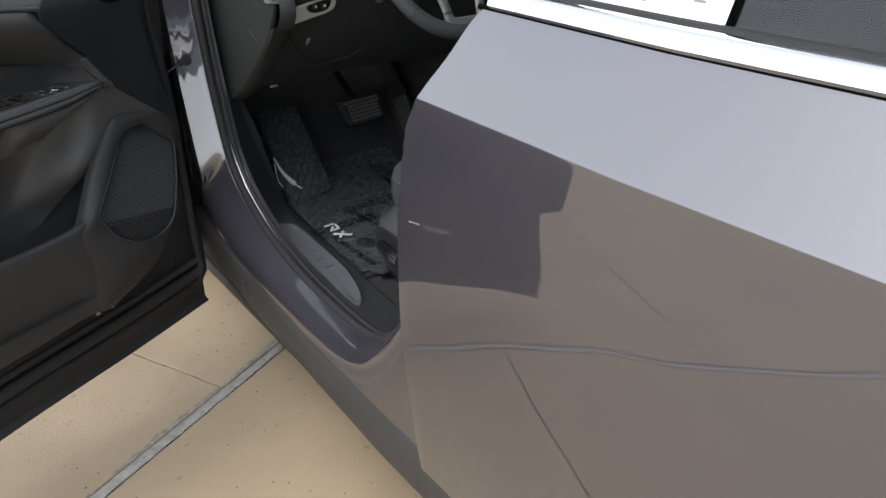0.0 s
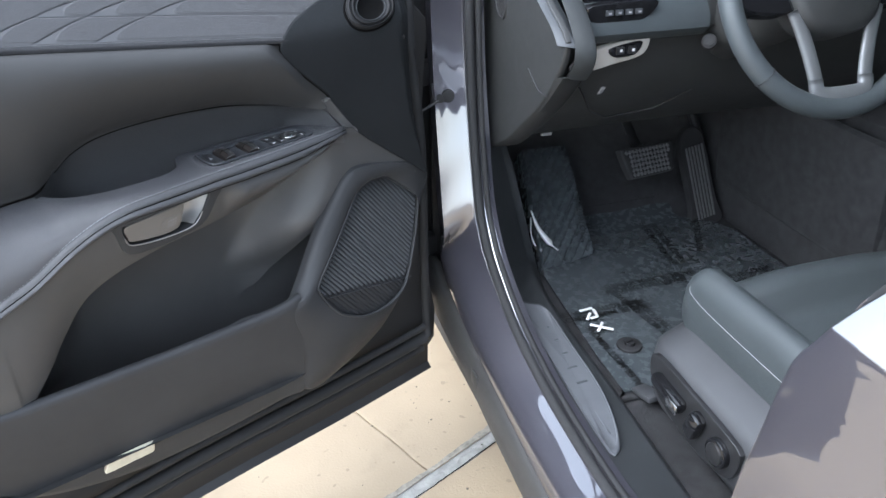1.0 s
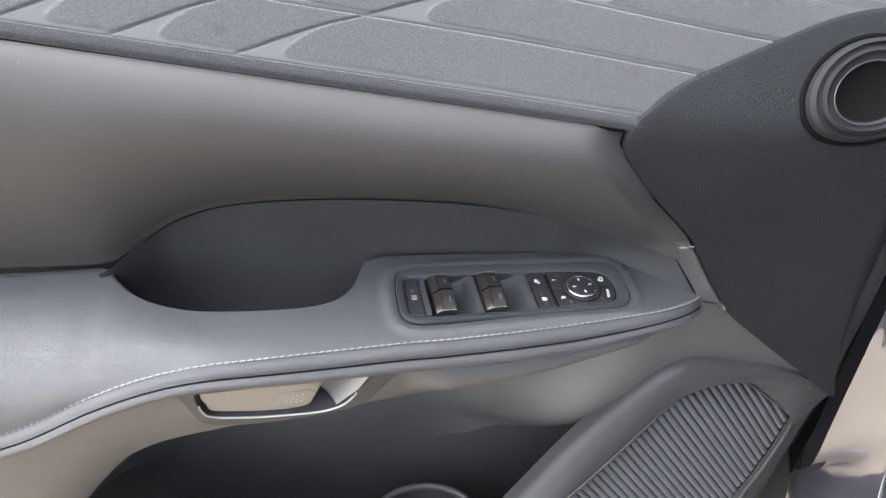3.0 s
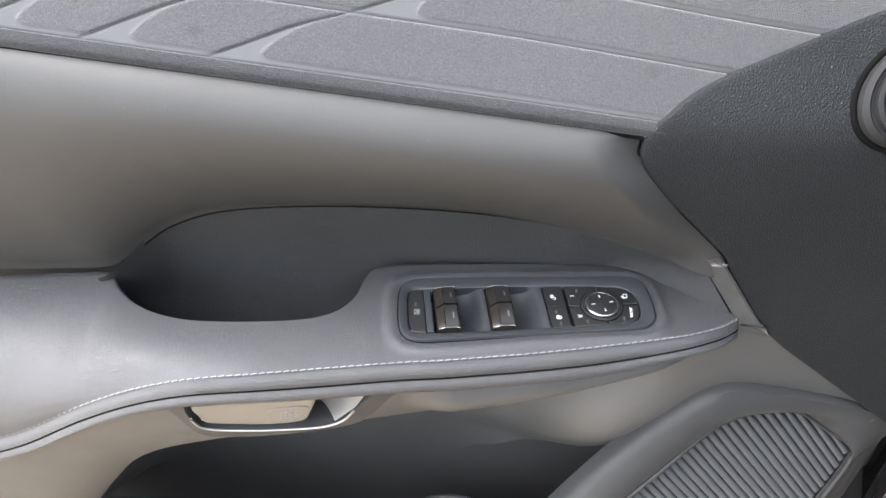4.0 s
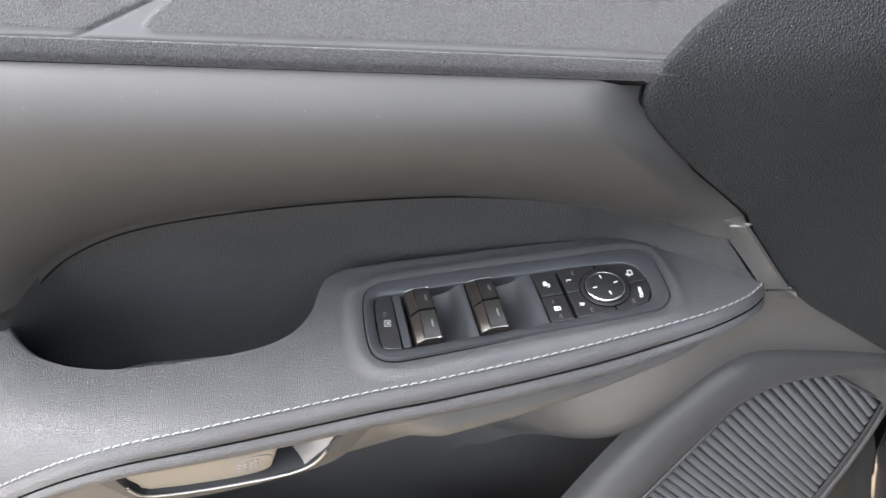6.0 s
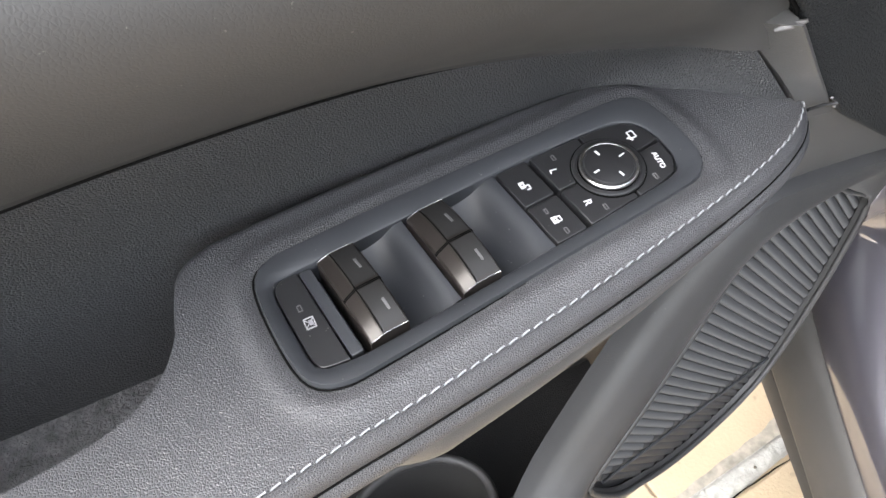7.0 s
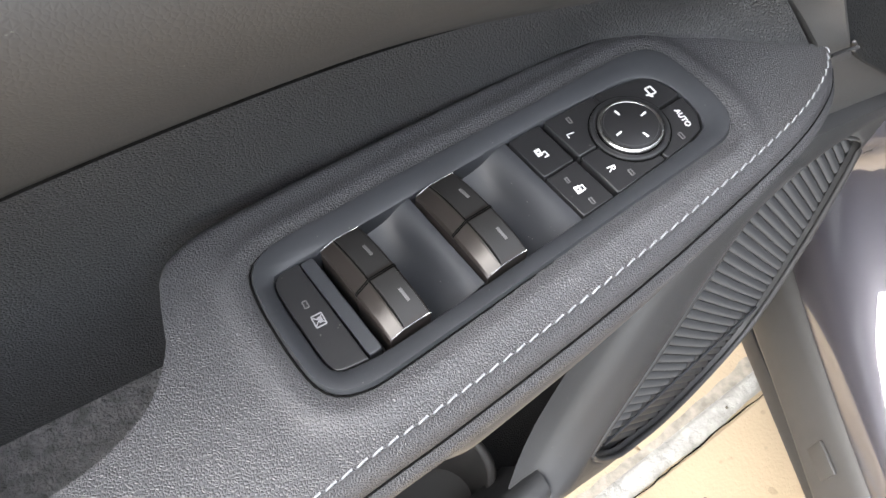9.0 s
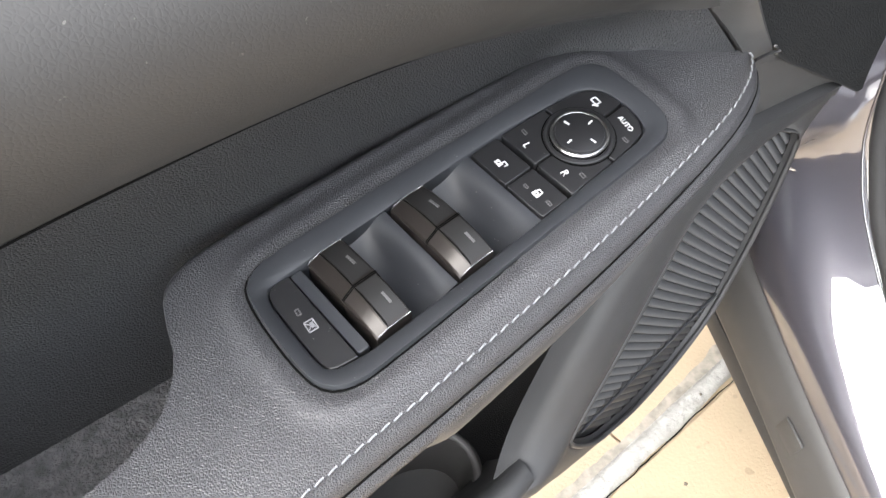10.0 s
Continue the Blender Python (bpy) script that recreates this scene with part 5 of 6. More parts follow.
for a in (222, 318):
    t = math.radians(a)
    tube("rim_seam", [(0.176 * math.cos(t) + 0.0170 * math.cos(u) * math.cos(t), 0.176 * math.sin(t) + 0.0170 * math.cos(u) * math.sin(t), 0.0170 * math.sin(u)) for u in np.linspace(0, math.tau, 16, endpoint=False)], 0.0009, BLACK, wheel, n=5, closed=True)
col = thing("steering_column", "dark plastic steering column cover with a round knob", "steering column")
tube("column_cover", [(1.085, 1.46, 1.175), (1.085, 1.52, 1.145), (1.085, 1.62, 1.10), (1.085, 1.75, 1.04)], [0.050, 0.066, 0.072, 0.072], DASH, col, n=20, flat=0.9)
disc("knob", 0.013, 0.024, pose(1.012, 1.590, 1.072, 68, 0, -35), RUBBER, col, n=24, bevel=0.002, label="round adjuster knob")
disc("knob_ring", 0.010, 0.003, pose(1.005, 1.580, 1.078, 68, 0, -35), RUBBER, col, n=24)

# ---- pedals and foot rest ----
pedal = thing("brake_pedal", "black brake pedal with a textured rubber pad", "pedal")
pad_m = pose(1.180, 1.975, 0.672, 58, 0, 8)
prism_pts = spline([(-0.078, 0.034), (-0.066, -0.030), (-0.052, -0.036), (0.052, -0.036), (0.068, -0.028), (0.080, 0.032), (0.066, 0.038), (-0.066, 0.038)], 48, True)
padob = prism("pad", prism_pts, -0.014, 0.006, RUBBER, pedal, 0.005, "rubber pad", lambda a, b, c: tuple(pad_m @ Vector((a, b, c))))
for i in range(13):
    for j in range(6):
        a, b = -0.064 + i * 0.0105, -0.028 + j * 0.0112
        if abs(a) < 0.060 + b * 0.2:
            box("tread", (0.0065, 0.0085, 0.004), pad_m @ pose(a, b, 0.0072, 0, 0, 35 if (i + j) % 2 else -35), DIM, padob, 0.0008)
tube("arm", spline([tuple(pad_m @ Vector((0.0, 0.02, -0.012))), (1.19, 2.08, 0.70), (1.20, 2.22, 0.80), (1.20, 2.36, 0.98)], 14), 0.012, BLACK, pedal, n=8)
acc = thing("accelerator_pedal", "black ribbed accelerator pedal", "pedal")
acc_m = Matrix.Translation((1.385, 2.035, 0.565)) @ pose(0, 0, 0, 72, 0, 0) @ pose(0, 0, 0, 0, 0, 10)
apad = prism("pad", spline([(-0.034, 0.125), (-0.040, -0.06), (-0.046, -0.125), (0.046, -0.125), (0.040, -0.06), (0.030, 0.125)], 40, True), -0.016, 0.004, RUBBER, acc, 0.004, "", lambda a, b, c: tuple(acc_m @ Vector((a, b, c))))
for i in range(6):
    box("ridge", (0.0045, 0.20, 0.005), acc_m @ pose(-0.024 + 0.0096 * i, -0.005, 0.006), DIM, apad, 0.001)
tube("arm", spline([(1.40, 2.08, 0.66), (1.40, 2.2, 0.78), (1.40, 2.40, 0.85)], 10), 0.012, BLACK, acc, n=8)
rest = thing("foot_rest", "black ribbed foot rest under clear film", "foot rest")
A, B, C, E = (np.array(p) for p in ((0.868, 1.885, 0.462), (1.025, 1.905, 0.478), (1.035, 2.13, 0.672), (0.905, 2.13, 0.675)))
rows = []
for v in np.linspace(0, 1, 60):
    row = []
    for u in np.linspace(0, 1, 40):
        p = (A * (1 - u) + B * u) * (1 - v) + (E * (1 - u) + C * u) * v
        rib = 0.007 if (v * 1.25 - u * 0.75) * 7 % 1 < 0.20 else 0.0
        edge = 0.02 * (ease(u, 0.0, 0.04) * ease(1 - u, 0.0, 0.06) - 1)
        wr = 0.002 * noise.noise((u * 4, v * 5, 3)) + 0.0006 * noise.noise((u * 16, v * 12, 5))
        p = p + np.array((0, -0.65, 0.75)) * (rib * -1 + edge + wr)
        row.append(p)
    rows.append(row)
sheet("tread", rows, FILM, rest, back=(0, 0.03, -0.03), label="ribbed tread under clear film")
tube("film_fold", spline([(0.866, 1.965, 0.588), (0.880, 1.945, 0.545), (0.905, 1.925, 0.510), (0.922, 1.915, 0.495)], 14), [0.002 + 0.0006 * i * (i < 11) for i in range(14)], MARK, rest, n=6, label="bright fold in the film")
tube("film_fold", spline([(0.862, 1.955, 0.575), (0.860, 1.94, 0.53), (0.866, 1.925, 0.51)], 8), 0.0018, MARK, rest, n=6)

# ---- floor mat under a printed protective film ----
mat_o = spline([(0.838, 1.43), (0.842, 1.55), (0.868, 1.86), (0.885, 1.893), (1.02, 1.905), (1.055, 1.935), (1.12, 2.20), (1.15, 2.225), (1.33, 2.175), (1.345, 2.13), (1.315, 2.035), (1.335, 2.005), (1.40, 1.975), (1.43, 1.92), (1.43, 1.44), (1.41, 1.42), (0.86, 1.415)], 160, True)
mat_z = lambda y: 0.457 + 0.10 * ease(y, 1.99, 2.30)
rows = [[(p[0], p[1], mat_z(p[1]) - 0.006) for p in mat_o], [(p[0], p[1], mat_z(p[1])) for p in mat_o]]
mc = np.array((1.12, 1.72))
for f in (0.985, 0.9, 0.8, 0.7, 0.6, 0.5, 0.4, 0.3, 0.2, 0.1, 0.01):
    q = mc + (mat_o - mc) * f
    rows.append([(p[0], p[1], mat_z(p[1]) + 0.004) for p in q])
tagged(sheet("floor_mat", rows, CARPET, None, loop=True), "black carpet floor mat with a pale badge", "floor mat")
rows = []
for y in np.linspace(1.425, 2.19, 90):
    xa = float(np.interp(y, [1.42, 1.55, 1.86, 1.90, 1.94, 2.2], [0.833, 0.836, 0.862, 0.880, 1.03, 1.10]))
    xb = float(np.interp(y, [1.42, 1.92, 1.98, 2.03, 2.13, 2.2], [1.435, 1.435, 1.405, 1.325, 1.345, 1.33]))
    row = []
    for u in np.linspace(0, 1, 70):
        x = xa + (xb - xa) * u
        wr = 0.0014 * noise.noise((x * 9, y * 7, 1)) + 0.0007 * abs(noise.noise((x * 26 + y * 9, y * 21, 7)))
        row.append((x, y, mat_z(y) + 0.0085 + wr))
    rows.append(row)
film = tagged(sheet("protective_film", rows, FILM, None, back=(0, 0, -0.0012)), "wrinkled clear protective film with black print on the floor mat", "plastic film")
Z_INK = 0.0118


def ink(text, x, y, turn, size=0.0225):
    words("print", text, size, Matrix.Translation((x, y, mat_z(y) + Z_INK)) @ pose(0, 0, 0, 0, 0, turn), INK, film, bold=0.0003)


ink("DEALER MUST REMOVE", 1.087, 1.763, 0)
ink("PROTECTIVE COVER", 1.066, 1.742, 0)
ink("DEALER MUST REMOVE", 0.918, 1.670, 180)
ink("PROTECTIVE COVER", 0.924, 1.692, 180)
ink("DEALER MUST REMOVE", 1.200, 1.925, -100)
ink("PROTECTIVE COVER", 1.224, 1.910, -100)
ink("DEALER MUST REMOVE", 1.181, 2.105, 180)
ink("PROTECTIVE COVER", 1.190, 2.137, 180)
ink("DEALER MUST REMOVE", 1.000, 1.615, 98)
ink("PROTECTIVE COVER", 1.024, 1.600, 98)
ink("DEALER MUST REMOVE", 1.285, 1.690, 8)
ink("PROTECTIVE COVER", 1.290, 1.715, 8)
ink("PROTECTIVE COVER", 1.33, 1.93, 60)
ink("DEALER MUST REMOVE", 0.868, 1.52, 92)
words("print", "PROTECTIVE", 0.0205, Matrix.Translation((1.004, 1.965, 0.545)) @ pose(0, 0, 0, 40, 0, 0) @ pose(0, 0, 0, 0, 0, 82), INK, rest)
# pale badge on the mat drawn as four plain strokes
for x, y, ln, a in ((0.884, 1.690, 0.034, 4), (0.898, 1.672, 0.032, 80), (0.888, 1.657, 0.022, 10), (0.878, 1.664, 0.030, 50), (0.884, 1.622, 0.040, 48), (0.886, 1.620, 0.056, -40)):
    box("badge_stroke", (ln * 0.9, 0.0065, 0.003), pose(x, y, 0.4735, 0, 0, a), MARK, film, 0.001)
clip = thing("mat_clip", "round black mat fixing clip with a twist button", "clip", pose(0.913, 1.551, 0.468))
disc("base", 0.026, 0.008, pose(0, 0, 0), BLACK, clip, n=32, bevel=0.003)
disc("button", 0.011, 0.008, pose(0, 0, 0.006), BUTTON, clip, n=20, bevel=0.002)
box("slot", (0.016, 0.004, 0.004), pose(0, 0, 0.011, 0, 0, 20), BUTTON, clip, 0.001)

# ---- driver's seat ----
seat = thing("driver_seat", "dark grey leather driver seat with power switches", "car seat")
# side bolster as a rounded bar with a stitched edge
def bolster_bar(name, mirror):
    rows = []
    for v in np.linspace(0, 1, 40):
        y = 1.388 - 0.60 * v
        nose = math.sqrt(max(0.0, 1 - (1 - min(1, v / 0.075)) ** 2))
        row = []
        for x, z in ((0.884, 0.650), (0.8795, 0.680), (0.8800, 0.705), (0.8835, 0.733), (0.893, 0.756), (0.909, 0.7665), (0.925, 0.764), (0.938, 0.748), (0.947, 0.725), (0.957, 0.680)):
            x, z = 0.915 + (x - 0.915) * (0.45 + 0.55 * nose), 0.70 + (z - 0.70) * nose + 0.010 * v
            row.append((2.31 - x if mirror else x, y, z))
        rows.append(row)
    return sheet(name, rows, SEATL, seat, label="grey leather side bolster")


bol = bolster_bar("side_bolster", False)
bolster_bar("side_bolster", True)
sp = spline([(0.902, 1.376, 0.742), (0.886, 1.362, 0.730), (0.8805, 1.345, 0.722), (0.8795, 1.28, 0.716), (0.8800, 1.10, 0.714), (0.880, 0.85, 0.718)], 110)
st = tube("stitch", [(-0.0024, 0, 0), (0, 0, 0.0004), (0.0024, 0, 0)], 0.0006, THREAD, bol, n=5)
for i in range(1, 109):
    o = st if i == 1 else st.copy()
    if i > 1:
        scene.collection.objects.link(o)
    o.matrix_basis = Matrix.Translation(sp[i]) @ Vector(sp[i + 1] - sp[i - 1]).to_track_quat("X", "Z").to_matrix().to_4x4()
rows = []
for v in np.linspace(0, 1, 40):
    y = 1.395 - 0.60 * v
    row = []
    for u in np.linspace(0, 1, 24):
        x = 0.955 + 0.40 * u
        h = 0.742 - 0.045 * ease(v, 0.13, 0.205) + 0.012 * v - 0.02 * abs(2 * u - 1) ** 3
        if v < 0.10:
            h -= 0.09 * (1 - math.sqrt(max(0, 1 - (1 - v / 0.10) ** 2)))
        h -= 0.006 * math.exp(-((v - 0.19) / 0.012) ** 2)
        row.append((x, y, h))
    rows.append(row)
sheet("cushion", rows, SEATL, seat, back=(0, 0, -0.12), label="grey leather cushion")
rows = [[(x, 0.79 - 0.20 * v + (0.05 if abs(x - 1.155) > 0.17 else 0.0), 0.72 + 0.62 * v) for x in np.linspace(0.90, 1.41, 20)] for v in np.linspace(0, 1, 20)]
sheet("backrest", rows, SEATL, seat, back=(0, -0.10, 0), label="grey leather backrest")
rows = []
for v in np.linspace(0, 1, 40):
    y = 1.395 - 0.66 * v
    nose = math.sqrt(max(0.0, 1 - (1 - min(1, v / 0.14)) ** 2))
    zc = 0.60
    row = []
    for x, z in ((0.930, 0.662), (0.905, 0.663), (0.884, 0.661), (0.864, 0.651), (0.842, 0.640), (0.828, 0.630), (0.822, 0.59), (0.823, 0.55), (0.834, 0.520), (0.86, 0.505), (0.93, 0.500)):
        row.append((0.93 - (0.93 - x) * (0.45 + 0.55 * nose), y, zc + (z - zc) * (0.35 + 0.65 * nose)))
    rows.append(row)
sheet("side_shield", rows, SEATP, seat, label="grey plastic seat side shield")
recess = prism("switch_recess", spline([(1.340, 0.622), (1.330, 0.575), (1.27, 0.546), (1.203, 0.537), (1.13, 0.545), (1.103, 0.565), (1.097, 0.604), (1.114, 0.620), (1.229, 0.627), (1.30, 0.630)], 50, True), -0.8245, -0.8160, BUTTON, seat, 0.002, "dark switch plate on the shield", lambda a, b, c: (-c, a, b))
box("switch", (0.022, 0.085, 0.024), pose(0.808, 1.270, 0.596, 4, 0, 0), GLOSS, recess, 0.009, "gloss black seat slide switch")
box("switch_face", (0.004, 0.030, 0.018), pose(0.796, 1.242, 0.594, 4, 0, 0), CHROME, recess, 0.002)
box("switch", (0.024, 0.030, 0.050), pose(0.808, 1.195, 0.590, 16, 0, 0), GLOSS, recess, 0.010, "gloss black recline switch")
disc("lumbar_switch", 0.024, 0.014, pose(0.812, 1.138, 0.584, 0, 90, 0), GLOSS, recess, n=32, bevel=0.004, label="round lumbar switch")
disc("switch_ring", 0.018, 0.018, pose(0.811, 1.138, 0.584, 0, 90, 0), BUTTON, recess, n=32, bevel=0.003)
for x in (0.90, 1.36):
    box("seat_rail", (0.035, 0.62, 0.040), pose(x, 1.10, 0.475), BLACK, seat, 0.006, "black steel seat rail")
box("rail_cover", (0.034, 0.055, 0.012), pose(0.868, 1.405, 0.470, -14, 0, 6), SEATP, seat, 0.003, "grey rail end cover")

# ---- rear door, closed ----
rdoor = thing("rear_door", "closed slate metallic rear car door with chrome belt trim", "car door")
edge = curve_fn([(0.4, 0.804), (0.451, 0.808), (0.61, 0.819), (0.708, 0.826), (0.823, 0.823), (0.918, 0.82), (0.989, 0.812), (1.063, 0.804), (1.089, 0.793), (1.112, 0.782), (1.132, 0.773), (1.165, 0.756), (1.206, 0.74), (1.225, 0.727), (1.25, 0.715)])
flank = curve_fn([(0.3, 0.588), (0.4, 0.568), (0.5, 0.5555), (0.6, 0.547), (0.68, 0.542), (0.75, 0.5385), (0.82, 0.5362), (0.87, 0.5352), (0.92, 0.5352), (0.95, 0.5358), (1.0, 0.538), (1.06, 0.5415), (1.1, 0.544), (1.11, 0.5448), (1.1115, 0.545), (1.115, 0.547), (1.15, 0.5665), (1.19, 0.5885), (1.226, 0.6085), (1.26, 0.627)])


def rise(y, z):
    return 0.020 * max(0.0, 0.45 - y) * ease(z, 0.8, 1.1)


def flank_x(y, z):
    return flank(z - rise(y, z))


zs = np.concatenate([np.linspace(0.455, 1.08, 50), np.linspace(1.088, 1.109, 8), np.linspace(1.1105, 1.1165, 6), np.linspace(1.12, 1.226, 20)])
rows = []
for z in zs:
    e, x = edge(z), flank(z)
    row = [(x + 0.070, e - 0.010, z), (x + 0.008, e - 0.0005, z), (x + 0.0025, e, z), (x + 0.0006, e - 0.0015, z)]
    row += [(x, y, z + rise(y, z)) for y in np.linspace(e - 0.004, -0.42, 50)]
    rows.append(row)
sheet("door_skin", rows, PAINT, rdoor, label="slate metallic door skin")
rows = [[(0.640, y, 0.456), (0.566, y, 0.456), (0.562, y, 0.450), (0.566, y, 0.40), (0.580, y, 0.345), (0.64, y, 0.33)] for y in np.linspace(0.795, -0.42, 20)]
sheet("door_cladding", rows, CLAD, rdoor, label="grey textured door cladding")
rows = [[(x, y, 1.2265 + dz + 0.0) for x, dz in ((0.620, 0.0), (0.606, -0.002), (0.601, 0.003), (0.603, 0.012), (0.610, 0.019), (0.618, 0.021), (0.628, 0.019))] for y in np.linspace(0.745, -0.42, 40)]
rows = [[(x, min(y, 0.712), z + rise(y, z)) for x, y, z in r] for r in rows]
sheet("belt_trim", rows, BRIGHT, rdoor, back=(0.003, 0, -0.001), label="bright chrome belt trim")
tube("belt_gap", [(0.609, y, 1.2245 + rise(y, 1.2)) for y in np.linspace(0.735, -0.42, 30)], 0.0036, GAP, rdoor, n=6)
tube("glass_seal", [(0.634, y, 1.244 + rise(y, 1.2)) for y in np.linspace(0.70, -0.42, 30)], 0.007, RUBBER, rdoor, n=8, label="black window seal")
rows = [[(0.638 + 0.30 * (z - 1.23), y, z) for y in np.linspace(0.695 - 0.50 * (z - 1.20), -0.42, 12)] for z in np.linspace(1.235, 1.60, 8)]
pane = sheet("window", rows, GLASS, rdoor, back=(0.004, 0, 0), label="dark tinted window glass")
pane.visible_shadow = False
rows = []
for z in np.linspace(1.195, 1.62, 16):
    x, y = 0.626 + 0.30 * (z - 1.226), 0.752 - 0.50 * (z - 1.20)
    rows.append([(x + 0.05, y - 0.006, z), (x + 0.004, y, z), (x, y - 0.003, z), (x - 0.002, y - 0.025, z), (x, y - 0.050, z), (x + 0.012, y - 0.054, z)])
sheet("window_frame", rows, PAINT, rdoor, back=(0.004, 0, 0), label="slate metallic window frame")
box("door_handle", (0.03, 0.20, 0.026), pose(0.520, -0.18, 1.07, 0, 0, 0), PAINT, rdoor, 0.008, "body coloured pull handle")
inner_r = [[(0.690, y, z) for y in np.linspace(0.80, -0.42, 10)] for z in np.linspace(0.42, 1.235, 10)]
sheet("inner_trim", inner_r, DASH, rdoor, back=(0.02, 0, 0))
# pale strip and scratch marks on the skin
tube("scuff", [(flank_x(0.78, 0.935) + 0.0005, 0.788 - 0.008 * i, 0.937 + 0.0015 * i) for i in range(4)], 0.0010, MUTED, rdoor, n=6, label="small pale paint chip")
# paper sheet behind the window with lines of unreadable print
paper = tagged(prism("window_sticker", [(0.60, 1.2490), (0.432, 1.2400), (0.421, 1.2415), (0.416, 1.249), (0.400, 1.48), (0.60, 1.48)], -0.6310, -0.6300, PAPER, None, 0.0003, "", lambda a, b, c: (-c + 0.30 * (b - 1.235), a, b)), "white paper sheet with grey print on the rear window", "sticker")
for i in range(5):
    for j in range(5 - (i == 0) * 2):
        y, z = 0.585 - 0.034 * j, 1.260 + 0.0075 * i
        box("print", (0.0006, 0.026 - 0.006 * ((i + j) % 3), 0.0028), pose(0.6298 + 0.30 * (z - 1.235), y, z, 0, 0, 0), MUTED, paper, 0)

# ---- the rest of the shell, which closes the place ----
rows = [[(0.60 + 0.02 * math.sin(v * 3), 1.962 + 1.29 * u, 0.42 + 0.72 * v) for v in np.linspace(0, 1, 12)] for u in np.linspace(0, 1, 16)]
sheet("front_wing", rows, PAINT, car, back=(0.02, 0, 0), label="slate metallic front wing")
rows = [[(0.60 + 1.84 * u, 2.25 + 1.25 * v, 1.14 + 0.08 * math.sin(math.pi * u) - 0.22 * v * v) for u in np.linspace(0, 1, 16)] for v in np.linspace(0, 1, 14)]
sheet("bonnet", rows, PAINT, car, back=(0, 0, -0.02), label="slate metallic bonnet")
rows = [[(0.62 + 1.80 * u, 3.50 + 0.10 * math.sin(math.pi * u), 0.30 + 0.62 * v) for u in np.linspace(0, 1, 14)] for v in np.linspace(0, 1, 8)]
sheet("front_bumper", rows, PAINT, car, back=(0, -0.03, 0), label="slate metallic bumper")
rows = [[(0.86 + 1.32 * u, 1.55 - 2.45 * v, 1.64 + 0.05 * math.sin(math.pi * u) - 0.10 * (2 * v - 0.7) ** 2) for u in np.linspace(0, 1, 16)] for v in np.linspace(0, 1, 16)]
sheet("roof", rows, PAINT, car, back=(0, 0, -0.03), label="slate metallic roof")
rows = [[(0.70 + 0.14 * v + (1.64 - 0.28 * v) * u, 2.30 - 0.76 * v, 1.20 + 0.42 * v + 0.03 * math.sin(math.pi * u)) for u in np.linspace(0, 1, 14)] for v in np.linspace(0, 1, 10)]
pane = sheet("windscreen", rows, GLASS, car, back=(0, -0.005, 0), label="clear windscreen")
pane.visible_shadow = False
for x0, x1 in ((0.68, 0.85), (2.36, 2.19)):
    tube("roof_pillar", spline([(x0, 2.28, 1.20), ((x0 + x1) / 2, 1.92, 1.44), (x1, 1.54, 1.63)], 14), 0.045, PAINT, car, n=10, label="slate metallic roof pillar")
    tube("roof_rail", spline([(x1, 1.54, 1.63), (x1, 0.6, 1.66), (x1, -0.9, 1.56)], 14), 0.04, PAINT, car, n=10)
rows = [[(2.44 + 0.02 * math.sin(v * 3), 3.25 - 4.5 * u, 0.32 + 0.90 * v) for v in np.linspace(0, 1, 10)] for u in np.linspace(0, 1, 20)]
sheet("far_flank", rows, PAINT, car, back=(-0.03, 0, 0), label="slate metallic far side")
rows = [[(2.42 - 0.24 * v, 1.7 - 2.6 * u, 1.22 + 0.40 * v) for v in np.linspace(0, 1, 6)] for u in np.linspace(0, 1, 8)]
pane = sheet("far_windows", rows, GLASS, car, back=(-0.004, 0, 0), label="tinted far side windows")
pane.visible_shadow = False
rows = [[(0.60 + 0.02 * math.sin(v * 3), -0.425 - 0.90 * u, 0.42 + 0.81 * v) for v in np.linspace(0, 1, 10)] for u in np.linspace(0, 1, 10)]
sheet("rear_wing", rows, PAINT, car, back=(0.02, 0, 0), label="slate metallic rear wing")
rows = [[(0.62 + 1.80 * u, -1.33 + 0.35 * v * v, 0.32 + 1.26 * v) for u in np.linspace(0, 1, 12)] for v in np.linspace(0, 1, 10)]
sheet("tailgate", rows, PAINT, car, back=(0, 0.03, 0), label="slate metallic tailgate")
for x in (0.68, 2.36):
    for y in (2.72, -0.82):
        wh = disc("road_wheel", 0.36, 0.22, pose(x, y, 0.43, 0, 90, 0), TYRE, car, n=40, bevel=0.03, label="black tyre on an alloy wheel")
        disc("wheel_face", 0.25, 0.226, pose(x, y, 0.43, 0, 90, 0), CHROME, wh, n=40, bevel=0.01)
box("underbody", (1.78, 4.5, 0.04), pose(1.52, 1.1, 0.30), BLACK, car, 0.01)


# ---- ground: concrete slabs with a wide sealed joint and saw cuts ----
GROUND_Z = 0.07
ground = mesh("ground", [(x, y, -0.012) for y in (-400, 400) for x in (-400, 400)], [(0, 1, 3, 2)], EARTH, smooth=False)
ground.location.z = GROUND_Z
tagged(ground, "tan concrete forecourt with sealed joints", "ground", kind="structure")
# the sealed joint; the cuts meet it square
JO, JA = np.array((0.538, 1.700)), math.radians(25.5)
U, V = np.array((math.cos(JA), math.sin(JA))), np.array((-math.sin(JA), math.cos(JA)))


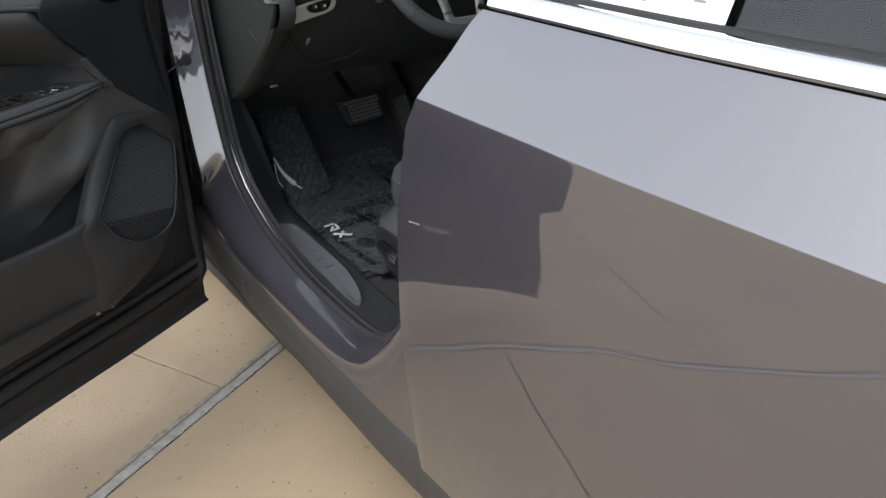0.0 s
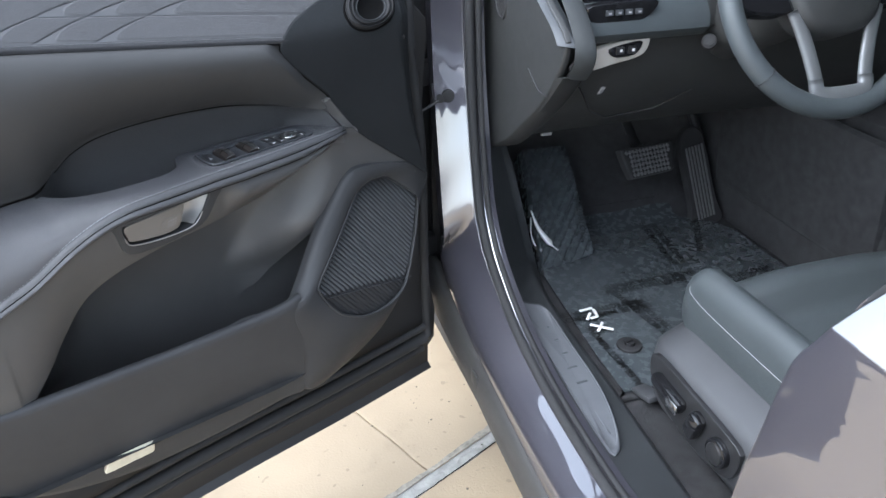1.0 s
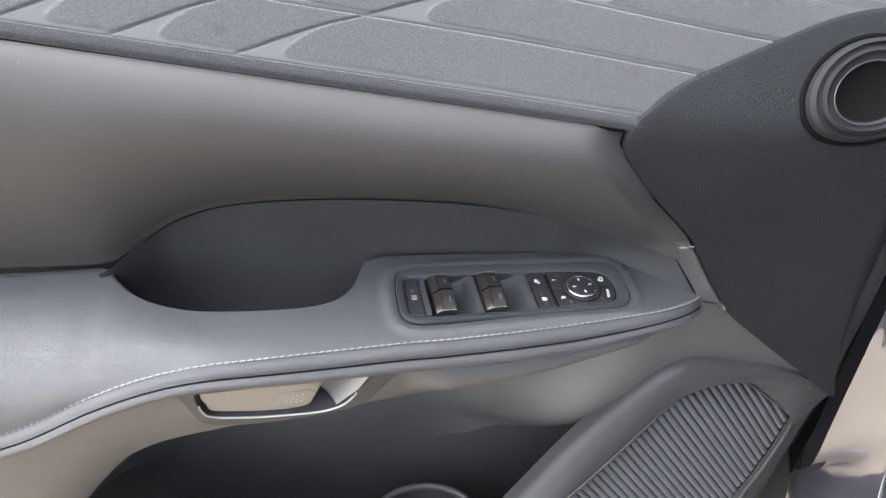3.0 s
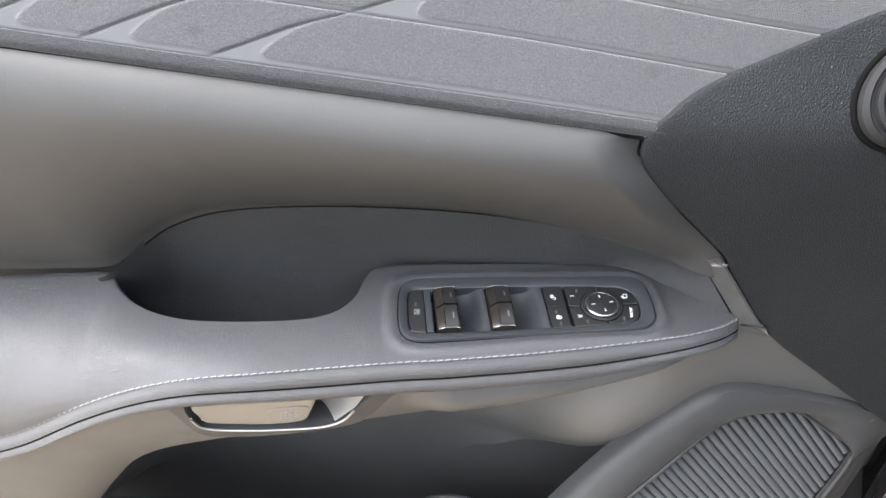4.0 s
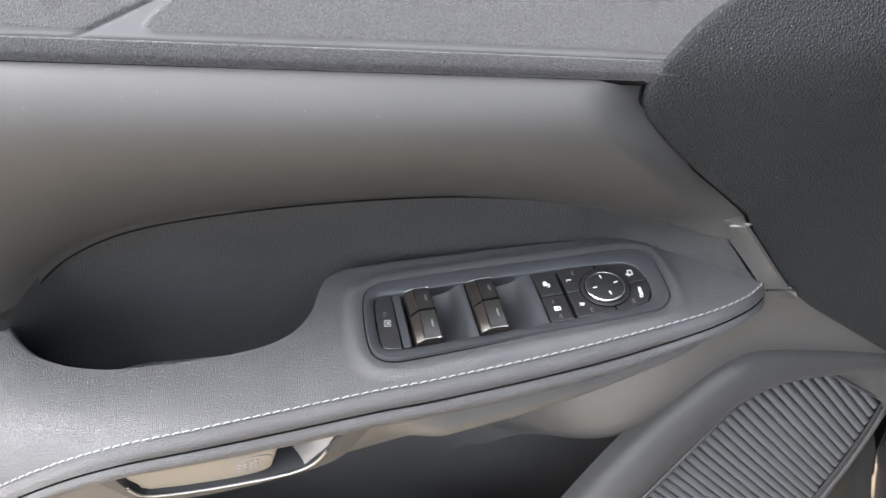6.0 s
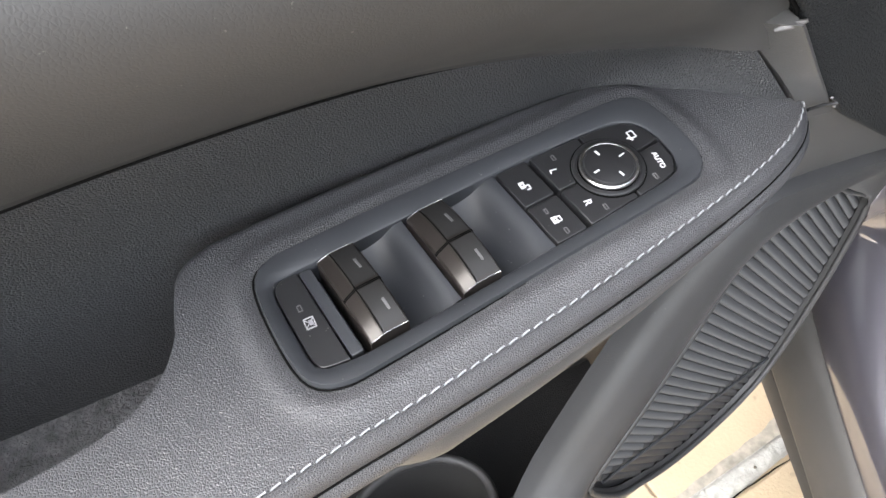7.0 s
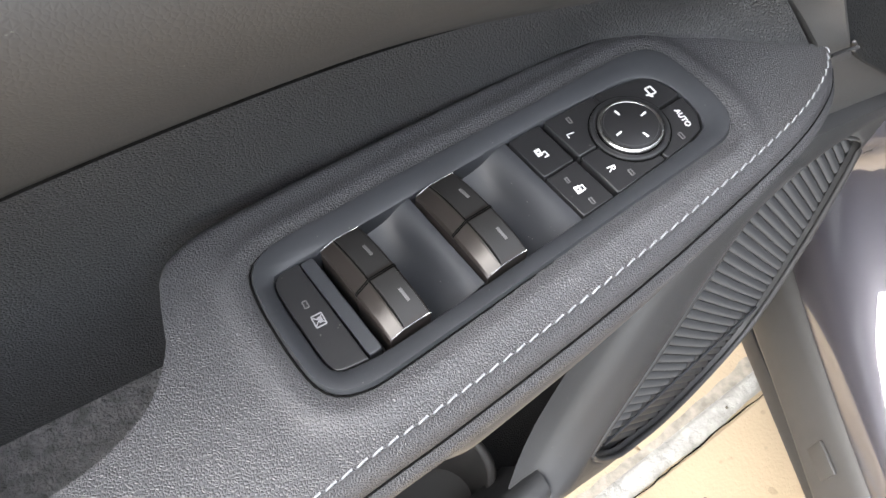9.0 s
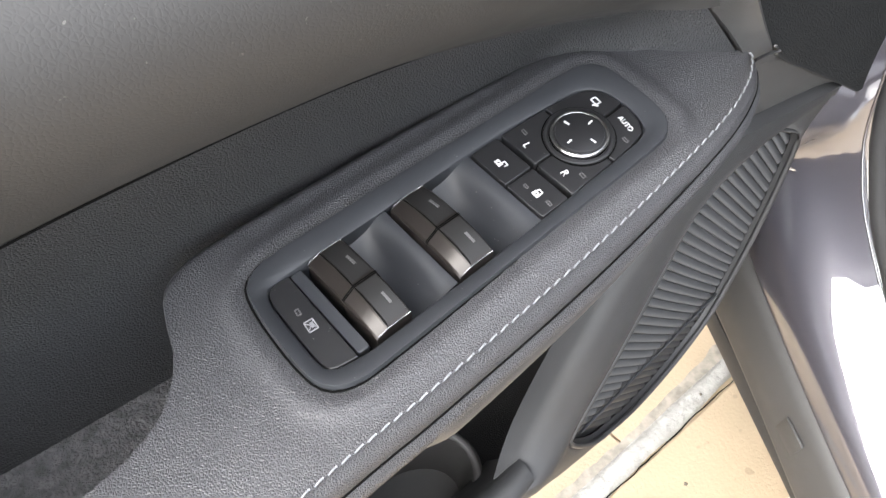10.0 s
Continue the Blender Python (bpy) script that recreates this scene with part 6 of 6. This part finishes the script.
def slab(u0, u1, v0, v1, wander):
    pts = []
    for a, b in (((u0, v0), (u1, v0)), ((u1, v0), (u1, v1)), ((u1, v1), (u0, v1)), ((u0, v1), (u0, v0))):
        n = max(2, min(70, int(math.hypot(b[0] - a[0], b[1] - a[1]) / 0.02)))
        for k in range(n):
            t = k / n
            u, v = a[0] + (b[0] - a[0]) * t, a[1] + (b[1] - a[1]) * t
            j = wander * noise.noise((u * 9, v * 9, 2))
            pts.append(JO + U * (u + j) + V * (v + j))
    return pts


us = [-8.0, -5.5, -3.2, -1.55, 0.0, 1.55, 3.1, 5.5, 8.0]
for i in range(len(us) - 1):
    for v0, v1, sh in ((0.016, 2.2, 0.0), (2.206, 4.4, 0.0), (4.406, 8.0, 0.0), (-2.4, -0.022, 0.8), (-4.6, -2.406, 0.8), (-8.0, -4.606, 0.8)):
        prism("paving_slab", slab(us[i] + 0.0022 + sh, us[i + 1] - 0.0022 + sh, v0, v1, 0.004 if abs(v0) < 0.1 or abs(v1) < 0.1 else 0.0), -0.012, 0.001 * random.random(), CONCRETE, ground, 0.003)
rows = []
for u in np.linspace(-8, 8, 500):
    j = 0.006 * noise.noise((u * 7, 0, 4))
    row = []
    for f in (-1, -0.75, -0.4, 0, 0.4, 0.8, 1.0):
        p = JO + U * u + V * (-0.001 + f * 0.019 + j)
        row.append((p[0], p[1], -0.0035 + 0.0025 * (1 - abs(f)) + 0.003 * noise.noise((u * 16, f * 2, 9)) - 0.004 * (f == -1)))
    rows.append(row)
sheet("joint_sealant", rows, SEALANT, ground, label="pale cracked joint sealant")
mesh("far_apron", [(x, y, -0.006) for y in (-60, 60) for x in (-60, 60)], [(0, 1, 3, 2)], CONCRETE, ground, smooth=False)

# crack along one edge of the sealant, grey smears along the other, and grit
crack = []
for u in np.linspace(-2.2, 1.2, 260):
    p = JO + U * u + V * (-0.0205 + 0.0035 * noise.noise((u * 22, 3, 1)) + 0.002 * noise.noise((u * 70, 5, 1)))
    crack.append((p[0], p[1], 0.0006))
tube("joint_crack", crack, [0.0009 + 0.0016 * abs(noise.noise((i * 0.17, 2, 8))) for i in range(260)], GAP, ground, n=5, label="dark crack along the joint")
rows = []
for u in np.linspace(-2.2, 1.2, 300):
    wide = 0.004 + 0.030 * max(0.0, noise.noise((u * 3.1, 7, 2)) + 0.25) + 0.010 * noise.noise((u * 24, 1, 5))
    rows.append([(*(JO + U * u + V * (0.014 + max(0.002, wide) * k)), 0.0016 - 0.0004 * k) for k in (0.0, 0.4, 0.8, 1.0)])
sheet("sealant_smear", rows, SMEAR, ground, label="grey smear beside the joint")
random.seed(11)
verts, faces = [], []
for i in range(240):
    x, y, r = random.uniform(-1.0, 0.9), random.uniform(0.6, 2.2), random.uniform(0.0010, 0.0032)
    n0, turn = len(verts), random.random() * 6
    verts += [(x + r * random.uniform(0.6, 1.3) * math.cos(turn + k * math.tau / 6), y + r * random.uniform(0.6, 1.3) * math.sin(turn + k * math.tau / 6), 0.0010) for k in range(6)] + [(x, y, 0.0010 + r * 0.8)]
    faces += [(n0 + k, n0 + (k + 1) % 6, n0 + 6) for k in range(6)]
grit = mesh("grit", verts, faces, EARTH, smooth=False)
grit.location.z = GROUND_Z
tagged(grit, "scattered dark grit on the concrete", "grit", kind="stuff")
